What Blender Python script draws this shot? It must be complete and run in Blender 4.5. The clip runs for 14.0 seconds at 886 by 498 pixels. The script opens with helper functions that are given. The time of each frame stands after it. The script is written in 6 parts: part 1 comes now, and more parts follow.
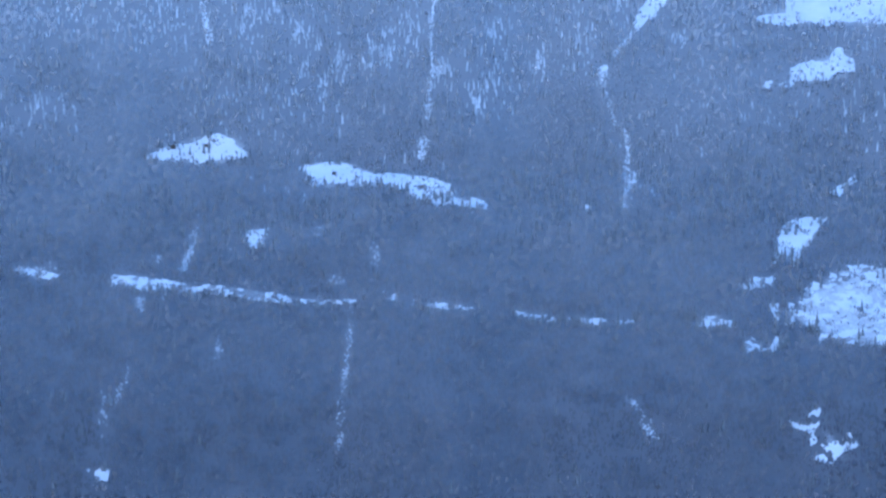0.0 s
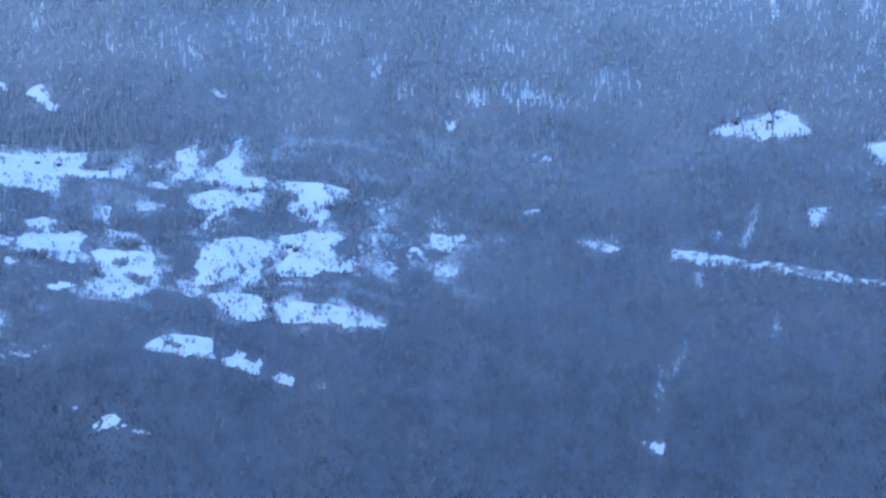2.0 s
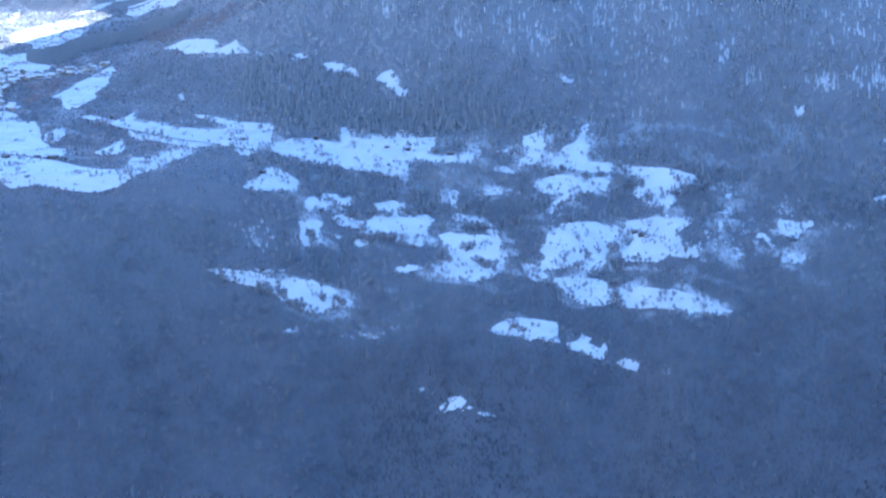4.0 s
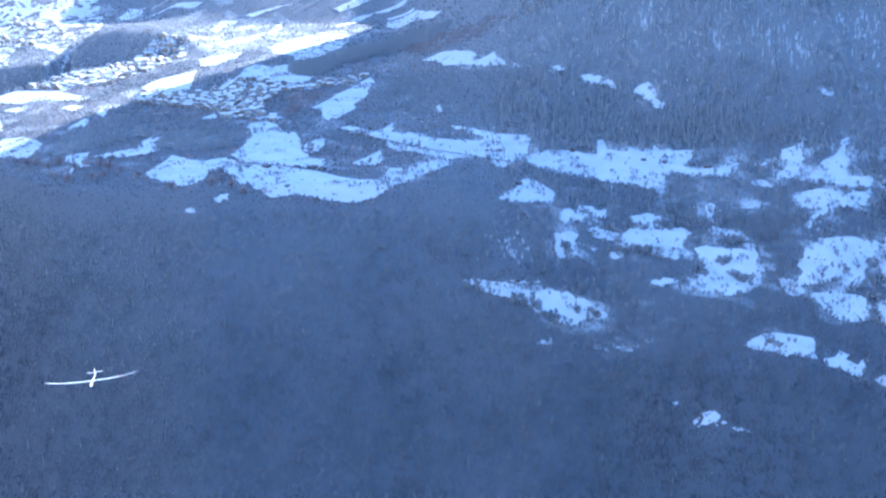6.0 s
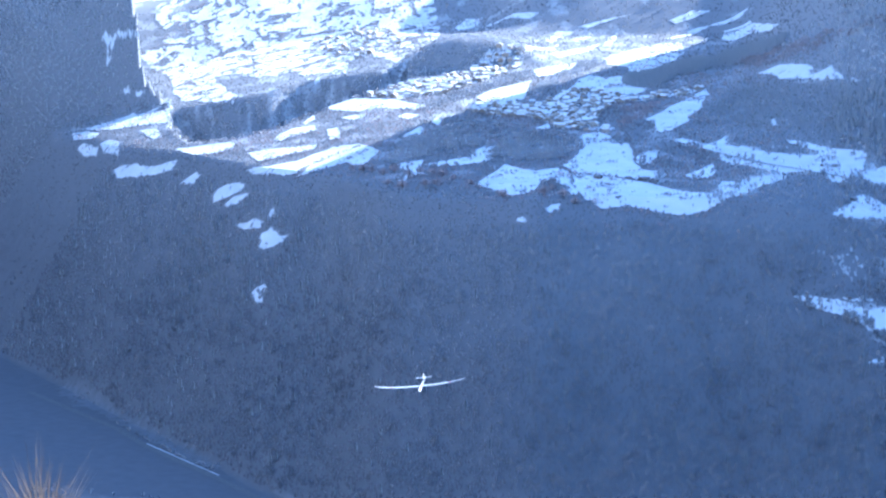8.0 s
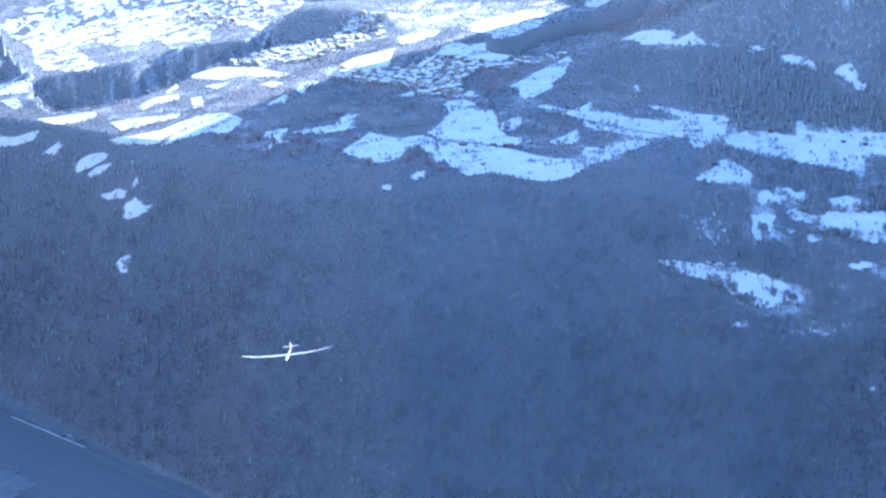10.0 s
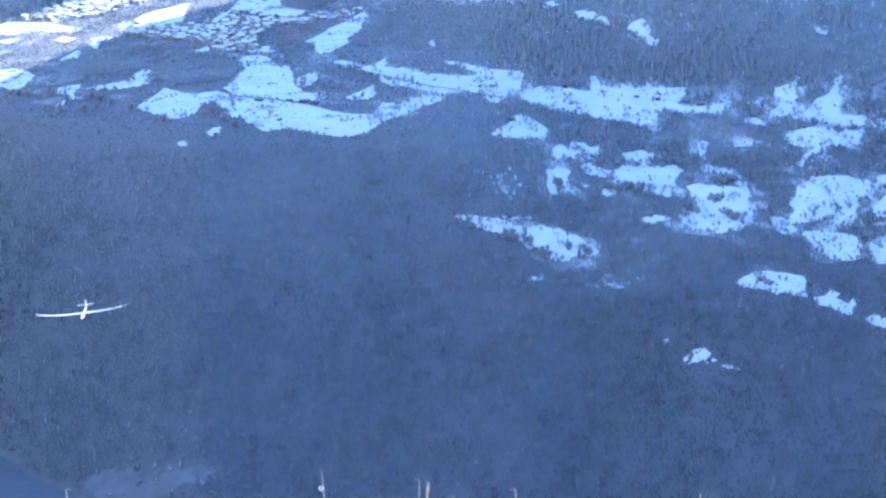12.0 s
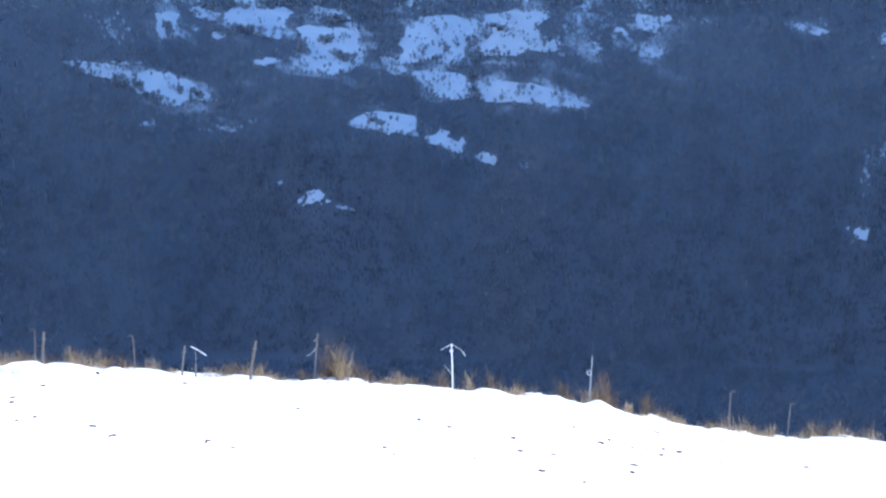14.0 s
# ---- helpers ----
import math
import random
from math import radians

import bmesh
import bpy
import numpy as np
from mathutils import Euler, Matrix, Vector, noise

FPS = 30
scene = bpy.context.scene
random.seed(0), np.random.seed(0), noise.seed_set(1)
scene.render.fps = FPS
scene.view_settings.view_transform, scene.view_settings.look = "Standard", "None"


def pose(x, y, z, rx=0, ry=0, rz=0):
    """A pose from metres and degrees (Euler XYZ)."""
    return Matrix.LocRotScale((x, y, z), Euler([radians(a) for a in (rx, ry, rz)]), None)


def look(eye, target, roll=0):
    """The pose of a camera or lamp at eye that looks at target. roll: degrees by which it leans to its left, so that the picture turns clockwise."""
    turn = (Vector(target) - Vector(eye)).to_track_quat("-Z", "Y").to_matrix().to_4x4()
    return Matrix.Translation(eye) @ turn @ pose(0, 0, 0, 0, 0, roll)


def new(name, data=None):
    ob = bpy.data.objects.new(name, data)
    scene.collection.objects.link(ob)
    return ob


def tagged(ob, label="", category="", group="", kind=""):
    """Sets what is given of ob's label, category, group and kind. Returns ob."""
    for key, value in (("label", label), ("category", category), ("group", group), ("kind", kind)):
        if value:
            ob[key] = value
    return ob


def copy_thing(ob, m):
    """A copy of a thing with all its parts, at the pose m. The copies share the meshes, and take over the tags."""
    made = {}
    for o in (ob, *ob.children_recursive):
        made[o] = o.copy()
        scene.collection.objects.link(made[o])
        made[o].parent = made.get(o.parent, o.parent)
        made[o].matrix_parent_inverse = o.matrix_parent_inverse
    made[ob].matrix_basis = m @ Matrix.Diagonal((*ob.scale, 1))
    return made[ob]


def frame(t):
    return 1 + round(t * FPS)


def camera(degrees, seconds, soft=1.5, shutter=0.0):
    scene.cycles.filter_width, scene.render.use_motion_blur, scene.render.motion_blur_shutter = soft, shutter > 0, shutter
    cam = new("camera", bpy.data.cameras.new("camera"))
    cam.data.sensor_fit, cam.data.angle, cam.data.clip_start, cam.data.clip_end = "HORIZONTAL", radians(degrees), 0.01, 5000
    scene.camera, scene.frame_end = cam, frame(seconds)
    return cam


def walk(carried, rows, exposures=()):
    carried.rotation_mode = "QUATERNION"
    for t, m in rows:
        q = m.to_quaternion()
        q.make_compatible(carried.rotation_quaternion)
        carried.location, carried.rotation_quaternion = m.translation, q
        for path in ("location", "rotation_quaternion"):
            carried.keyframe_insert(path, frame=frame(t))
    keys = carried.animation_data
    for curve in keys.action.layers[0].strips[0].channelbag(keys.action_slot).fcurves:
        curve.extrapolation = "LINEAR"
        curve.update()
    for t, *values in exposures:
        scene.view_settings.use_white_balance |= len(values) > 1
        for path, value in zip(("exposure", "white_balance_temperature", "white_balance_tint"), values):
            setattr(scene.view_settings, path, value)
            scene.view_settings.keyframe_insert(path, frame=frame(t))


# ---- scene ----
# ---- camera: it stands at one place on the near hill and turns ----
cam = camera(21.829, 14.0, soft=2.3)
EYE = (0.0, 0.0, 650.0)
TURNS = (
    (0, 0.396, -6.420, 0.524),
    (0.5, 3.432, -6.188, 0.525),
    (1, 5.671, -6.141, 0.325),
    (1.5, 10.238, -6.637, 0.124),
    (2, 14.392, -7.113, 0.278),
    (2.5, 17.172, -7.262, 0.198),
    (3, 19.905, -7.395, 0.055),
    (3.2, 20.731, -7.417, -0.055),
    (5.3, 26.468, -7.356, -0.399),
    (5.5, 27.223, -7.288, -0.363),
    (6, 29.469, -7.135, -0.539),
    (6.5, 32.533, -6.920, -0.632),
    (7, 35.215, -6.639, -0.836),
    (7.2, 36.079, -6.575, -0.823),
    (8.25, 37.850, -6.860, -0.100),
    (9.3, 36.455, -7.222, -0.407),
    (9.5, 36.174, -7.325, -0.411),
    (10, 34.375, -7.626, -0.334),
    (10.5, 32.416, -7.950, -0.109),
    (11, 30.557, -8.255, 0.088),
    (11.5, 29.491, -8.528, 0.081),
    (12, 29.270, -8.747, -0.016),
    (12.5, 28.608, -8.914, -0.058),
    (13, 28.404, -9.220, -0.254),
    (13.5, 26.684, -10.552, -0.085),
    (14, 19.483, -12.629, 0.356),
)


def bearing(yaw, el, far=1000.0):
    """The point at that bearing (to the left of +y) and elevation, seen from the lookout."""
    a, b = radians(yaw), radians(el)
    return (EYE[0] - far * math.sin(a) * math.cos(b), EYE[1] + far * math.cos(a) * math.cos(b), EYE[2] + far * math.sin(b))


walk(cam, [(t, look(EYE, bearing(yaw, el), roll)) for t, yaw, el, roll in TURNS],
     exposures=[(0, 2.13, 5480, 11), (1.5, 2.18, 5430, 11), (3.2, 2.05, 5330, 11), (5.3, 2.01, 5290, 11), (9.5, 2.04, 5230, 11), (11.5, 2.15, 5300, 11),
                (13.2, 2.22, 5350, 11), (13.5, 2.1, 5350, 11), (13.8, 1.5, 5400, 11), (14.0, 1.32, 5450, 11)])

# ---- shape of the land: polar about the lookout, bearings in degrees to the left of +y ----
EYE_Z = 650.0


def step(a, b, v):
    t = np.clip((v - a) / (b - a), 0, 1)
    return t * t * (3 - 2 * t)


def lattice(ix, iy):
    h = np.sin(ix * 127.1 + iy * 311.7) * 43758.5453
    return h - np.floor(h)


def value_noise(x, y):
    """Smooth value noise on arrays, 0 to 1."""
    ix, iy = np.floor(x), np.floor(y)
    fx, fy = x - ix, y - iy
    fx, fy = fx * fx * (3 - 2 * fx), fy * fy * (3 - 2 * fy)
    a, b = lattice(ix, iy), lattice(ix + 1, iy)
    c, d = lattice(ix, iy + 1), lattice(ix + 1, iy + 1)
    return a + (b - a) * fx + (c - a) * fy + (a - b - c + d) * fx * fy


def fbm(x, y, octaves=4):
    total, size, gain = 0.0, 1.0, 0.5
    for k in range(octaves):
        total = total + gain * value_noise(x * size + 17.3 * k, y * size - 9.1 * k)
        size, gain = size * 2.03, gain * 0.5
    return total / (1 - 0.5 ** octaves)


SUN_YAW, SUN_EL = -20.0, 27.0
SHADE_FROM, SHADE_TO = (-2190.0, 2610.0, 375.9), (-2230.0, 3700.0, 534.3)
CREST_YAW = (-180, -90, -14, 4, 8.1, 8.8, 9.2, 9.6, 10.5, 11.2, 12.1, 12.8, 13.5, 14.2, 15, 15.4, 15.9, 16.6, 17.5, 18.4, 19.2, 20.4, 21.3, 22.1, 23.3, 24.5, 25.2, 25.8, 26.5, 27.5, 28.4, 29.4, 29.9, 30.8, 31.7, 32.3, 33.7, 34.4, 35.7, 36.5, 37.4, 38, 42, 50, 90, 180)
CREST_EL = (8, -10, -19, -17.2, -17.05, -17.02, -16.97, -17.03, -17.06, -17.04, -17.01, -16.94, -16.83, -16.68, -16.58, -16.38, -16.4, -16.28, -16.22, -16.11, -16.13, -16.03, -15.95, -15.85, -15.88, -15.8, -15.73, -15.74, -15.64, -15.54, -15.45, -15.3, -15.25, -15.27, -15.34, -15.44, -15.42, -15.35, -15.26, -15.14, -15.16, -15.24, -15.1, -14.6, -8, 8)


def foot(yaw):
    return 2350 + 60 * (value_noise(yaw / 1.7, yaw * 0) - 0.5) + 7.5 * np.clip(yaw - 34, 0, 18) ** 2


def hill(yaw, r):
    """The near snow slope, down from the lookout to its crest, then falling away."""
    tilt = np.tan(np.radians(np.interp(yaw, CREST_YAW, CREST_EL)))
    near = EYE_Z + r * tilt - 1.6 * (1 - r / 60)
    return np.where(r < 60, near, EYE_Z + 60 * tilt - 0.55 * (r - 60) - 0.9 * np.clip(r - 60, 0, 25))


def cliff(yaw, r):
    """The steep wooded spur at the head of the valley: it falls away to the left, its sunny side turned from the lookout."""
    base = 4225 + 25 * (yaw - 44.5)
    rim = np.interp(r - base, (0, 12, 24, 32, 40, 62, 120), (44.45, 44.5, 44.68, 45.0, 45.15, 45.25, 45.5))
    edge = step(rim - 0.06, rim + 0.06, yaw)
    return edge * step(base, base + 90, r) * (0.65 * np.clip(r - base, 0, None) + 38 * np.clip(51.5 - yaw, 0, 7))


# the wooded ravine behind the village: bearings, distances of its two rims, heights of its foot and of its far rim
RAVINE_YAW = (38.59, 39.26, 39.94, 40.61, 41.29, 41.97, 42.64, 43.31, 43.98, 44.28, 44.52)
RAVINE_NEAR = (3972, 3942, 3920, 3888, 3834, 3780, 3762, 3778, 3850, 3960, 4130)
RAVINE_FAR = (4203, 4160, 4162, 4200, 4212, 4175, 4160, 4167, 4195, 4200, 4205)
RAVINE_LOW = (446, 436, 423, 405, 385, 370, 359, 349, 347, 352, 366)
RAVINE_TOP = (490, 479, 470, 463, 455, 444, 433, 422, 414, 411, 408)
# the wooded knoll beside it, falling away from the sun: bearings, heights above the plateau
KNOLL_YAW = (32.97, 34.09, 35.07, 36.13, 37.31, 37.87, 38.16, 38.44, 38.65, 38.94)
KNOLL_RISE = (0, 0, 8, 34, 50, 44, 32, 17, 4, 0)


def ravine(yaw, r, z):
    near, far = np.interp(yaw, RAVINE_YAW, RAVINE_NEAR), np.interp(yaw, RAVINE_YAW, RAVINE_FAR)
    bank = np.interp(yaw, RAVINE_YAW, RAVINE_TOP) - 1.5 * (far - r)
    cut = np.minimum(z, np.maximum(bank, np.interp(yaw, RAVINE_YAW, RAVINE_LOW)))
    z = z + np.interp(yaw, KNOLL_YAW, KNOLL_RISE) * step(4055, 4105, r) * (1 - step(4125, 4400, r))
    return np.where((yaw > 38.6) & (yaw < 44.5) & (r > near + 5) & (r < far), cut, z)


def land(yaw, r):
    """Height of the valley and of the mountains across it."""
    x, y = -r * np.sin(np.radians(yaw)), r * np.cos(np.radians(yaw))
    d = np.clip(r - foot(yaw), 0, None)
    right = 0.60 * np.minimum(d, 291) + 0.36 * np.clip(d - 291, 0, 637) + 0.78 * np.clip(d - 928, 0, None)
    left = 0.58 * np.minimum(d, 619) + 0.118 * np.clip(d - 619, 0, None)
    w = step(22, 31, yaw)
    z = right * (1 - w) + left * w
    rough = np.clip(d / 200, 0, 1)
    z = z + rough * (1 - 0.75 * w * step(500, 700, d)) * 52 * (fbm(x / 330, y / 330) - 0.5)
    # the dark steep mountain at the head of the valley
    z = ravine(yaw, r, z) + cliff(yaw, r)
    # the crest that keeps the sun off the slope
    sx, sy = -math.sin(radians(SUN_YAW)), math.cos(radians(SUN_YAW))
    ax, ay, az = SHADE_FROM
    bx, by, bz = SHADE_TO
    rise = math.tan(radians(SUN_EL))
    across = (bx - ax) * -sy + (by - ay) * sx
    along = (bx - ax) * sx + (by - ay) * sy
    fall = (bz - az - rise * along) / across
    plane = az + rise * ((x - ax) * sx + (y - ay) * sy) + fall * ((x - ax) * -sy + (y - ay) * sx)
    plane = plane + 90 * (fbm(x / 140 + 5, y / 140) - 0.5)
    capped = np.minimum(z, plane)
    # behind the seen slopes the mountain stands up to that plane
    back = step(3650, 3800, r) * (1 - step(28.5, 30.5, yaw))
    z = z * (1 - back) + capped * back
    far = step(34, 37, yaw)
    z = z + (0.5 * (1 - far) * np.clip(r - 4450, 0, 370) + 0.33 * far * np.clip(r - 4700, 0, 300)) * step(27, 30, yaw)
    z = z - 0.9 * np.clip(r - 5600, 0, None) * (1 - w)
    return np.maximum(z, -40)


# ---- light ----
world = bpy.data.worlds.new("winter_sky")
scene.world = world
world.use_nodes = True
wn = world.node_tree.nodes
sky = wn.new("ShaderNodeTexSky")
sky.sky_type, sky.sun_disc = "NISHITA", False
sky.sun_elevation, sky.sun_rotation = radians(SUN_EL), radians(-SUN_YAW)
sky.altitude, sky.air_density, sky.dust_density, sky.ozone_density = 1200, 1.2, 0.3, 3.0
wn["Background"].inputs["Strength"].default_value = 0.12
world.node_tree.links.new(sky.outputs[0], wn["Background"].inputs["Color"])

lamp = bpy.data.lights.new("sun", "SUN")
lamp.energy, lamp.angle, lamp.color = 4.5, radians(0.5), (1.0, 0.96, 0.90)
sun = new("sun", lamp)
sun.matrix_world = look(bearing(SUN_YAW, SUN_EL, 3000), EYE)

# ---- materials ----


class Nodes:
    """A short way to write a node material."""

    def __init__(self, name, rough=0.8, metal=0.0):
        self.mat = bpy.data.materials.new(name)
        self.mat.use_nodes = True
        self.tree = self.mat.node_tree
        self.shader = self.tree.nodes["Principled BSDF"]
        self.shader.inputs["Roughness"].default_value = rough
        self.shader.inputs["Metallic"].default_value = metal
        self.shader.inputs["Specular IOR Level"].default_value = 0.25
        self.place = self.tree.nodes.new("ShaderNodeTexCoord").outputs["Object"]

    def link(self, a, b):
        self.tree.links.new(a, b)

    def noise(self, scale, detail=4.0, stretch=None, rough=0.6):
        n = self.tree.nodes.new("ShaderNodeTexNoise")
        n.inputs["Scale"].default_value, n.inputs["Detail"].default_value, n.inputs["Roughness"].default_value = scale, detail, rough
        src = self.place
        if stretch:
            m = self.tree.nodes.new("ShaderNodeMapping")
            m.inputs["Scale"].default_value = stretch
            self.link(src, m.inputs["Vector"])
            src = m.outputs[0]
        self.link(src, n.inputs["Vector"])
        return n.outputs["Fac"]

    def ramp(self, fac, *stops):
        r = self.tree.nodes.new("ShaderNodeValToRGB")
        while len(r.color_ramp.elements) < len(stops):
            r.color_ramp.elements.new(0.5)
        for e, (at, c) in zip(r.color_ramp.elements, stops):
            e.position, e.color = at, (*c, 1)
        self.link(fac, r.inputs[0])
        return r.outputs[0]

    def mix(self, fac, a, b, how="MIX"):
        m = self.tree.nodes.new("ShaderNodeMix")
        m.data_type, m.blend_type = "RGBA", how
        for value, socket in ((fac, m.inputs[0]), (a, m.inputs[6]), (b, m.inputs[7])):
            if isinstance(value, (int, float)):
                socket.default_value = value
            elif isinstance(value, tuple):
                socket.default_value = (*value, 1)
            else:
                self.link(value, socket)
        return m.outputs[2]

    def attribute(self, name):
        a = self.tree.nodes.new("ShaderNodeAttribute")
        a.attribute_name = name
        return a.outputs["Fac"]

    def island(self):
        return self.tree.nodes.new("ShaderNodeNewGeometry").outputs["Random Per Island"]

    def chance(self):
        return self.tree.nodes.new("ShaderNodeObjectInfo").outputs["Random"]

    def altitude(self, low, top):
        """0 below the one height above the valley, 1 above the other."""
        split = self.tree.nodes.new("ShaderNodeSeparateXYZ")
        self.link(self.place, split.inputs[0])
        span = self.tree.nodes.new("ShaderNodeMapRange")
        span.inputs["From Min"].default_value, span.inputs["From Max"].default_value = low, top
        self.link(split.outputs["Z"], span.inputs["Value"])
        return span.outputs["Result"]

    def translucent(self, share):
        """Thin stalks that let the sun shine through them: call it after done()."""
        out = self.tree.nodes["Material Output"]
        thin, both = self.tree.nodes.new("ShaderNodeBsdfTranslucent"), self.tree.nodes.new("ShaderNodeMixShader")
        source = self.shader.inputs["Base Color"].links[0].from_socket
        self.link(source, thin.inputs["Color"])
        both.inputs[0].default_value = share
        self.link(self.shader.outputs[0], both.inputs[1])
        self.link(thin.outputs[0], both.inputs[2])
        self.link(both.outputs[0], out.inputs["Surface"])

    def porous(self, share):
        """Twigs with air between them: that share of the light goes through."""
        self.shader.inputs["Alpha"].default_value = 1 - share
        return self

    def done(self, colour, bump=None, height=0.1):
        if isinstance(colour, tuple):
            self.shader.inputs["Base Color"].default_value = (*colour, 1)
        else:
            self.link(colour, self.shader.inputs["Base Color"])
        if bump is not None:
            b = self.tree.nodes.new("ShaderNodeBump")
            b.inputs["Strength"].default_value, b.inputs["Distance"].default_value = 0.6, height
            self.link(bump, b.inputs["Height"])
            self.link(b.outputs[0], self.shader.inputs["Normal"])
        return self.mat


def make_materials():
    m = {}
    n = Nodes("forest_floor", 0.9)
    patches = n.mix(0.5, n.noise(0.03, 6), n.noise(0.25, 4, (1, 1, 0.4)), "MIX")
    litter = n.ramp(n.noise(0.05, 6), (0.3, (0.132, 0.14, 0.161)), (0.7, (0.164, 0.172, 0.194)))
    # litter lightened with height, haze over the upper slopes put into its colour
    litter = n.mix(n.altitude(150.0, 640.0), litter, (0.29, 0.305, 0.33))
    cover = n.ramp(n.mix(1.0, n.attribute("snow"), n.mix(0.5, (0, 0, 0), patches), "ADD"), (0.45, (0, 0, 0)), (0.75, (1, 1, 1)))
    m["floor"] = n.done(n.mix(cover, litter, (0.78, 0.80, 0.83)), n.noise(0.3, 5), 0.25)
    n = Nodes("meadow_snow", 0.6)
    drift = n.ramp(n.noise(0.03, 6), (0.3, (0.69, 0.73, 0.78)), (0.65, (0.84, 0.855, 0.88)))
    tufts = n.ramp(n.noise(0.22, 5), (0.66, (0, 0, 0)), (0.8, (0.4, 0.4, 0.4)))
    m["meadow"] = n.done(n.mix(tufts, drift, (0.3, 0.29, 0.28)), n.noise(0.12, 5), 0.8)
    n = Nodes("streak_snow", 0.7)
    m["streak"] = n.done(n.mix(n.island(), (0.74, 0.76, 0.79), (0.34, 0.36, 0.39)))
    n = Nodes("near_snow", 0.55)
    m["snow"] = n.done(n.ramp(n.noise(0.9, 6), (0.3, (0.86, 0.87, 0.90)), (0.7, (0.93, 0.93, 0.94))),
                       n.mix(0.35, n.noise(2.2, 6), n.noise(14.0, 3)), 0.12)
    # bluish, and paler with height: distant blue haze painted into the twig colour
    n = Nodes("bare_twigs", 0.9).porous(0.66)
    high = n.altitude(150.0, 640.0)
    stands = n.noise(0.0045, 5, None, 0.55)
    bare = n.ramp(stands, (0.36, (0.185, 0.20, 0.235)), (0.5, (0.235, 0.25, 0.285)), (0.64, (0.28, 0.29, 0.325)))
    hazed = n.ramp(stands, (0.38, (0.49, 0.51, 0.545)), (0.5, (0.60, 0.62, 0.65)), (0.64, (0.71, 0.725, 0.75)))
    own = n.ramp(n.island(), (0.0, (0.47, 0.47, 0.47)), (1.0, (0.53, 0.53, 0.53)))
    m["twigs"] = n.done(n.mix(0.5, n.mix(high, bare, hazed), own, "OVERLAY"))
    # needles fade to a pale grey higher up, a painted stand-in for haze
    n = Nodes("needles", 0.85).porous(0.25)
    m["needles"] = n.done(n.mix(n.altitude(250.0, 640.0), n.ramp(n.island(), (0.0, (0.22, 0.242, 0.262)), (0.7, (0.27, 0.295, 0.315)), (1.0, (0.33, 0.355, 0.375))),
                                (0.46, 0.48, 0.51)))
    n = Nodes("reddish_twigs", 0.9).porous(0.52)
    m["red_twigs"] = n.done(n.ramp(n.island(), (0.0, (0.38, 0.33, 0.345)), (1.0, (0.52, 0.44, 0.445))))
    n = Nodes("scrub_twigs", 0.9).porous(0.42)
    m["scrub"] = n.done(n.ramp(n.island(), (0.0, (0.22, 0.228, 0.25)), (1.0, (0.30, 0.305, 0.325))))
    n = Nodes("field_twigs", 0.9).porous(0.55)
    m["field_twigs"] = n.done(n.ramp(n.island(), (0.0, (0.30, 0.315, 0.35)), (1.0, (0.44, 0.455, 0.49))))
    n = Nodes("bark", 0.9)
    m["bark"] = n.done(n.ramp(n.noise(3.0, 4, (1, 1, 0.2)), (0.3, (0.06, 0.05, 0.045)), (0.7, (0.14, 0.12, 0.11))))
    n = Nodes("old_wood", 0.8)
    m["wood"] = n.done(n.ramp(n.noise(6.0, 5, (1, 1, 0.15)), (0.3, (0.10, 0.085, 0.07)), (0.7, (0.22, 0.195, 0.17))), n.noise(30.0, 3, (1, 1, 0.1)), 0.01)
    n = Nodes("galvanised_steel", 0.45, 0.8)
    m["steel"] = n.done(n.ramp(n.noise(20.0, 3), (0.3, (0.26, 0.26, 0.265)), (0.7, (0.42, 0.42, 0.43))))
    n = Nodes("white_plastic", 0.4)
    m["plastic"] = n.done(n.ramp(n.noise(15.0, 3), (0.3, (0.72, 0.72, 0.70)), (0.7, (0.82, 0.82, 0.80))))
    n = Nodes("dry_grass", 0.85)
    m["grass"] = n.done(n.ramp(n.island(), (0.0, (0.12, 0.08, 0.045)), (0.5, (0.29, 0.21, 0.12)), (1.0, (0.52, 0.41, 0.26))))
    n.translucent(0.3)
    n = Nodes("dry_brush", 0.85)
    m["brush"] = n.done(n.ramp(n.island(), (0.0, (0.05, 0.036, 0.028)), (0.6, (0.14, 0.098, 0.066)), (1.0, (0.30, 0.22, 0.145))))
    n.translucent(0.2)
    n = Nodes("earth_clod", 0.95)
    m["clod"] = n.done(n.ramp(n.noise(9.0, 4), (0.3, (0.08, 0.05, 0.03)), (0.7, (0.18, 0.125, 0.08))))
    n = Nodes("glider_paint", 0.25)
    n.shader.inputs["Coat Weight"].default_value = 0.3
    m["gelcoat"] = n.done(n.ramp(n.noise(4.0, 3), (0.3, (0.80, 0.80, 0.80)), (0.7, (0.86, 0.86, 0.85))))
    n = Nodes("red_paint", 0.3)
    m["red"] = n.done(n.ramp(n.noise(5.0, 3), (0.3, (0.55, 0.10, 0.10)), (0.7, (0.66, 0.14, 0.13))))
    n = Nodes("dark_canopy", 0.08)
    m["canopy"] = n.done(n.ramp(n.noise(3.0, 2), (0.3, (0.03, 0.03, 0.035)), (0.7, (0.05, 0.05, 0.055))))
    n = Nodes("chalet_wall", 0.8)
    plaster = n.ramp(n.chance(), (0.0, (0.20, 0.15, 0.11)), (0.4, (0.32, 0.25, 0.19)), (0.6, (0.58, 0.53, 0.46)), (1.0, (0.70, 0.66, 0.60)))
    m["wall"] = n.done(n.mix(n.noise(0.8, 5), plaster, (0.38, 0.33, 0.28)))
    n = Nodes("barn_wood", 0.85)
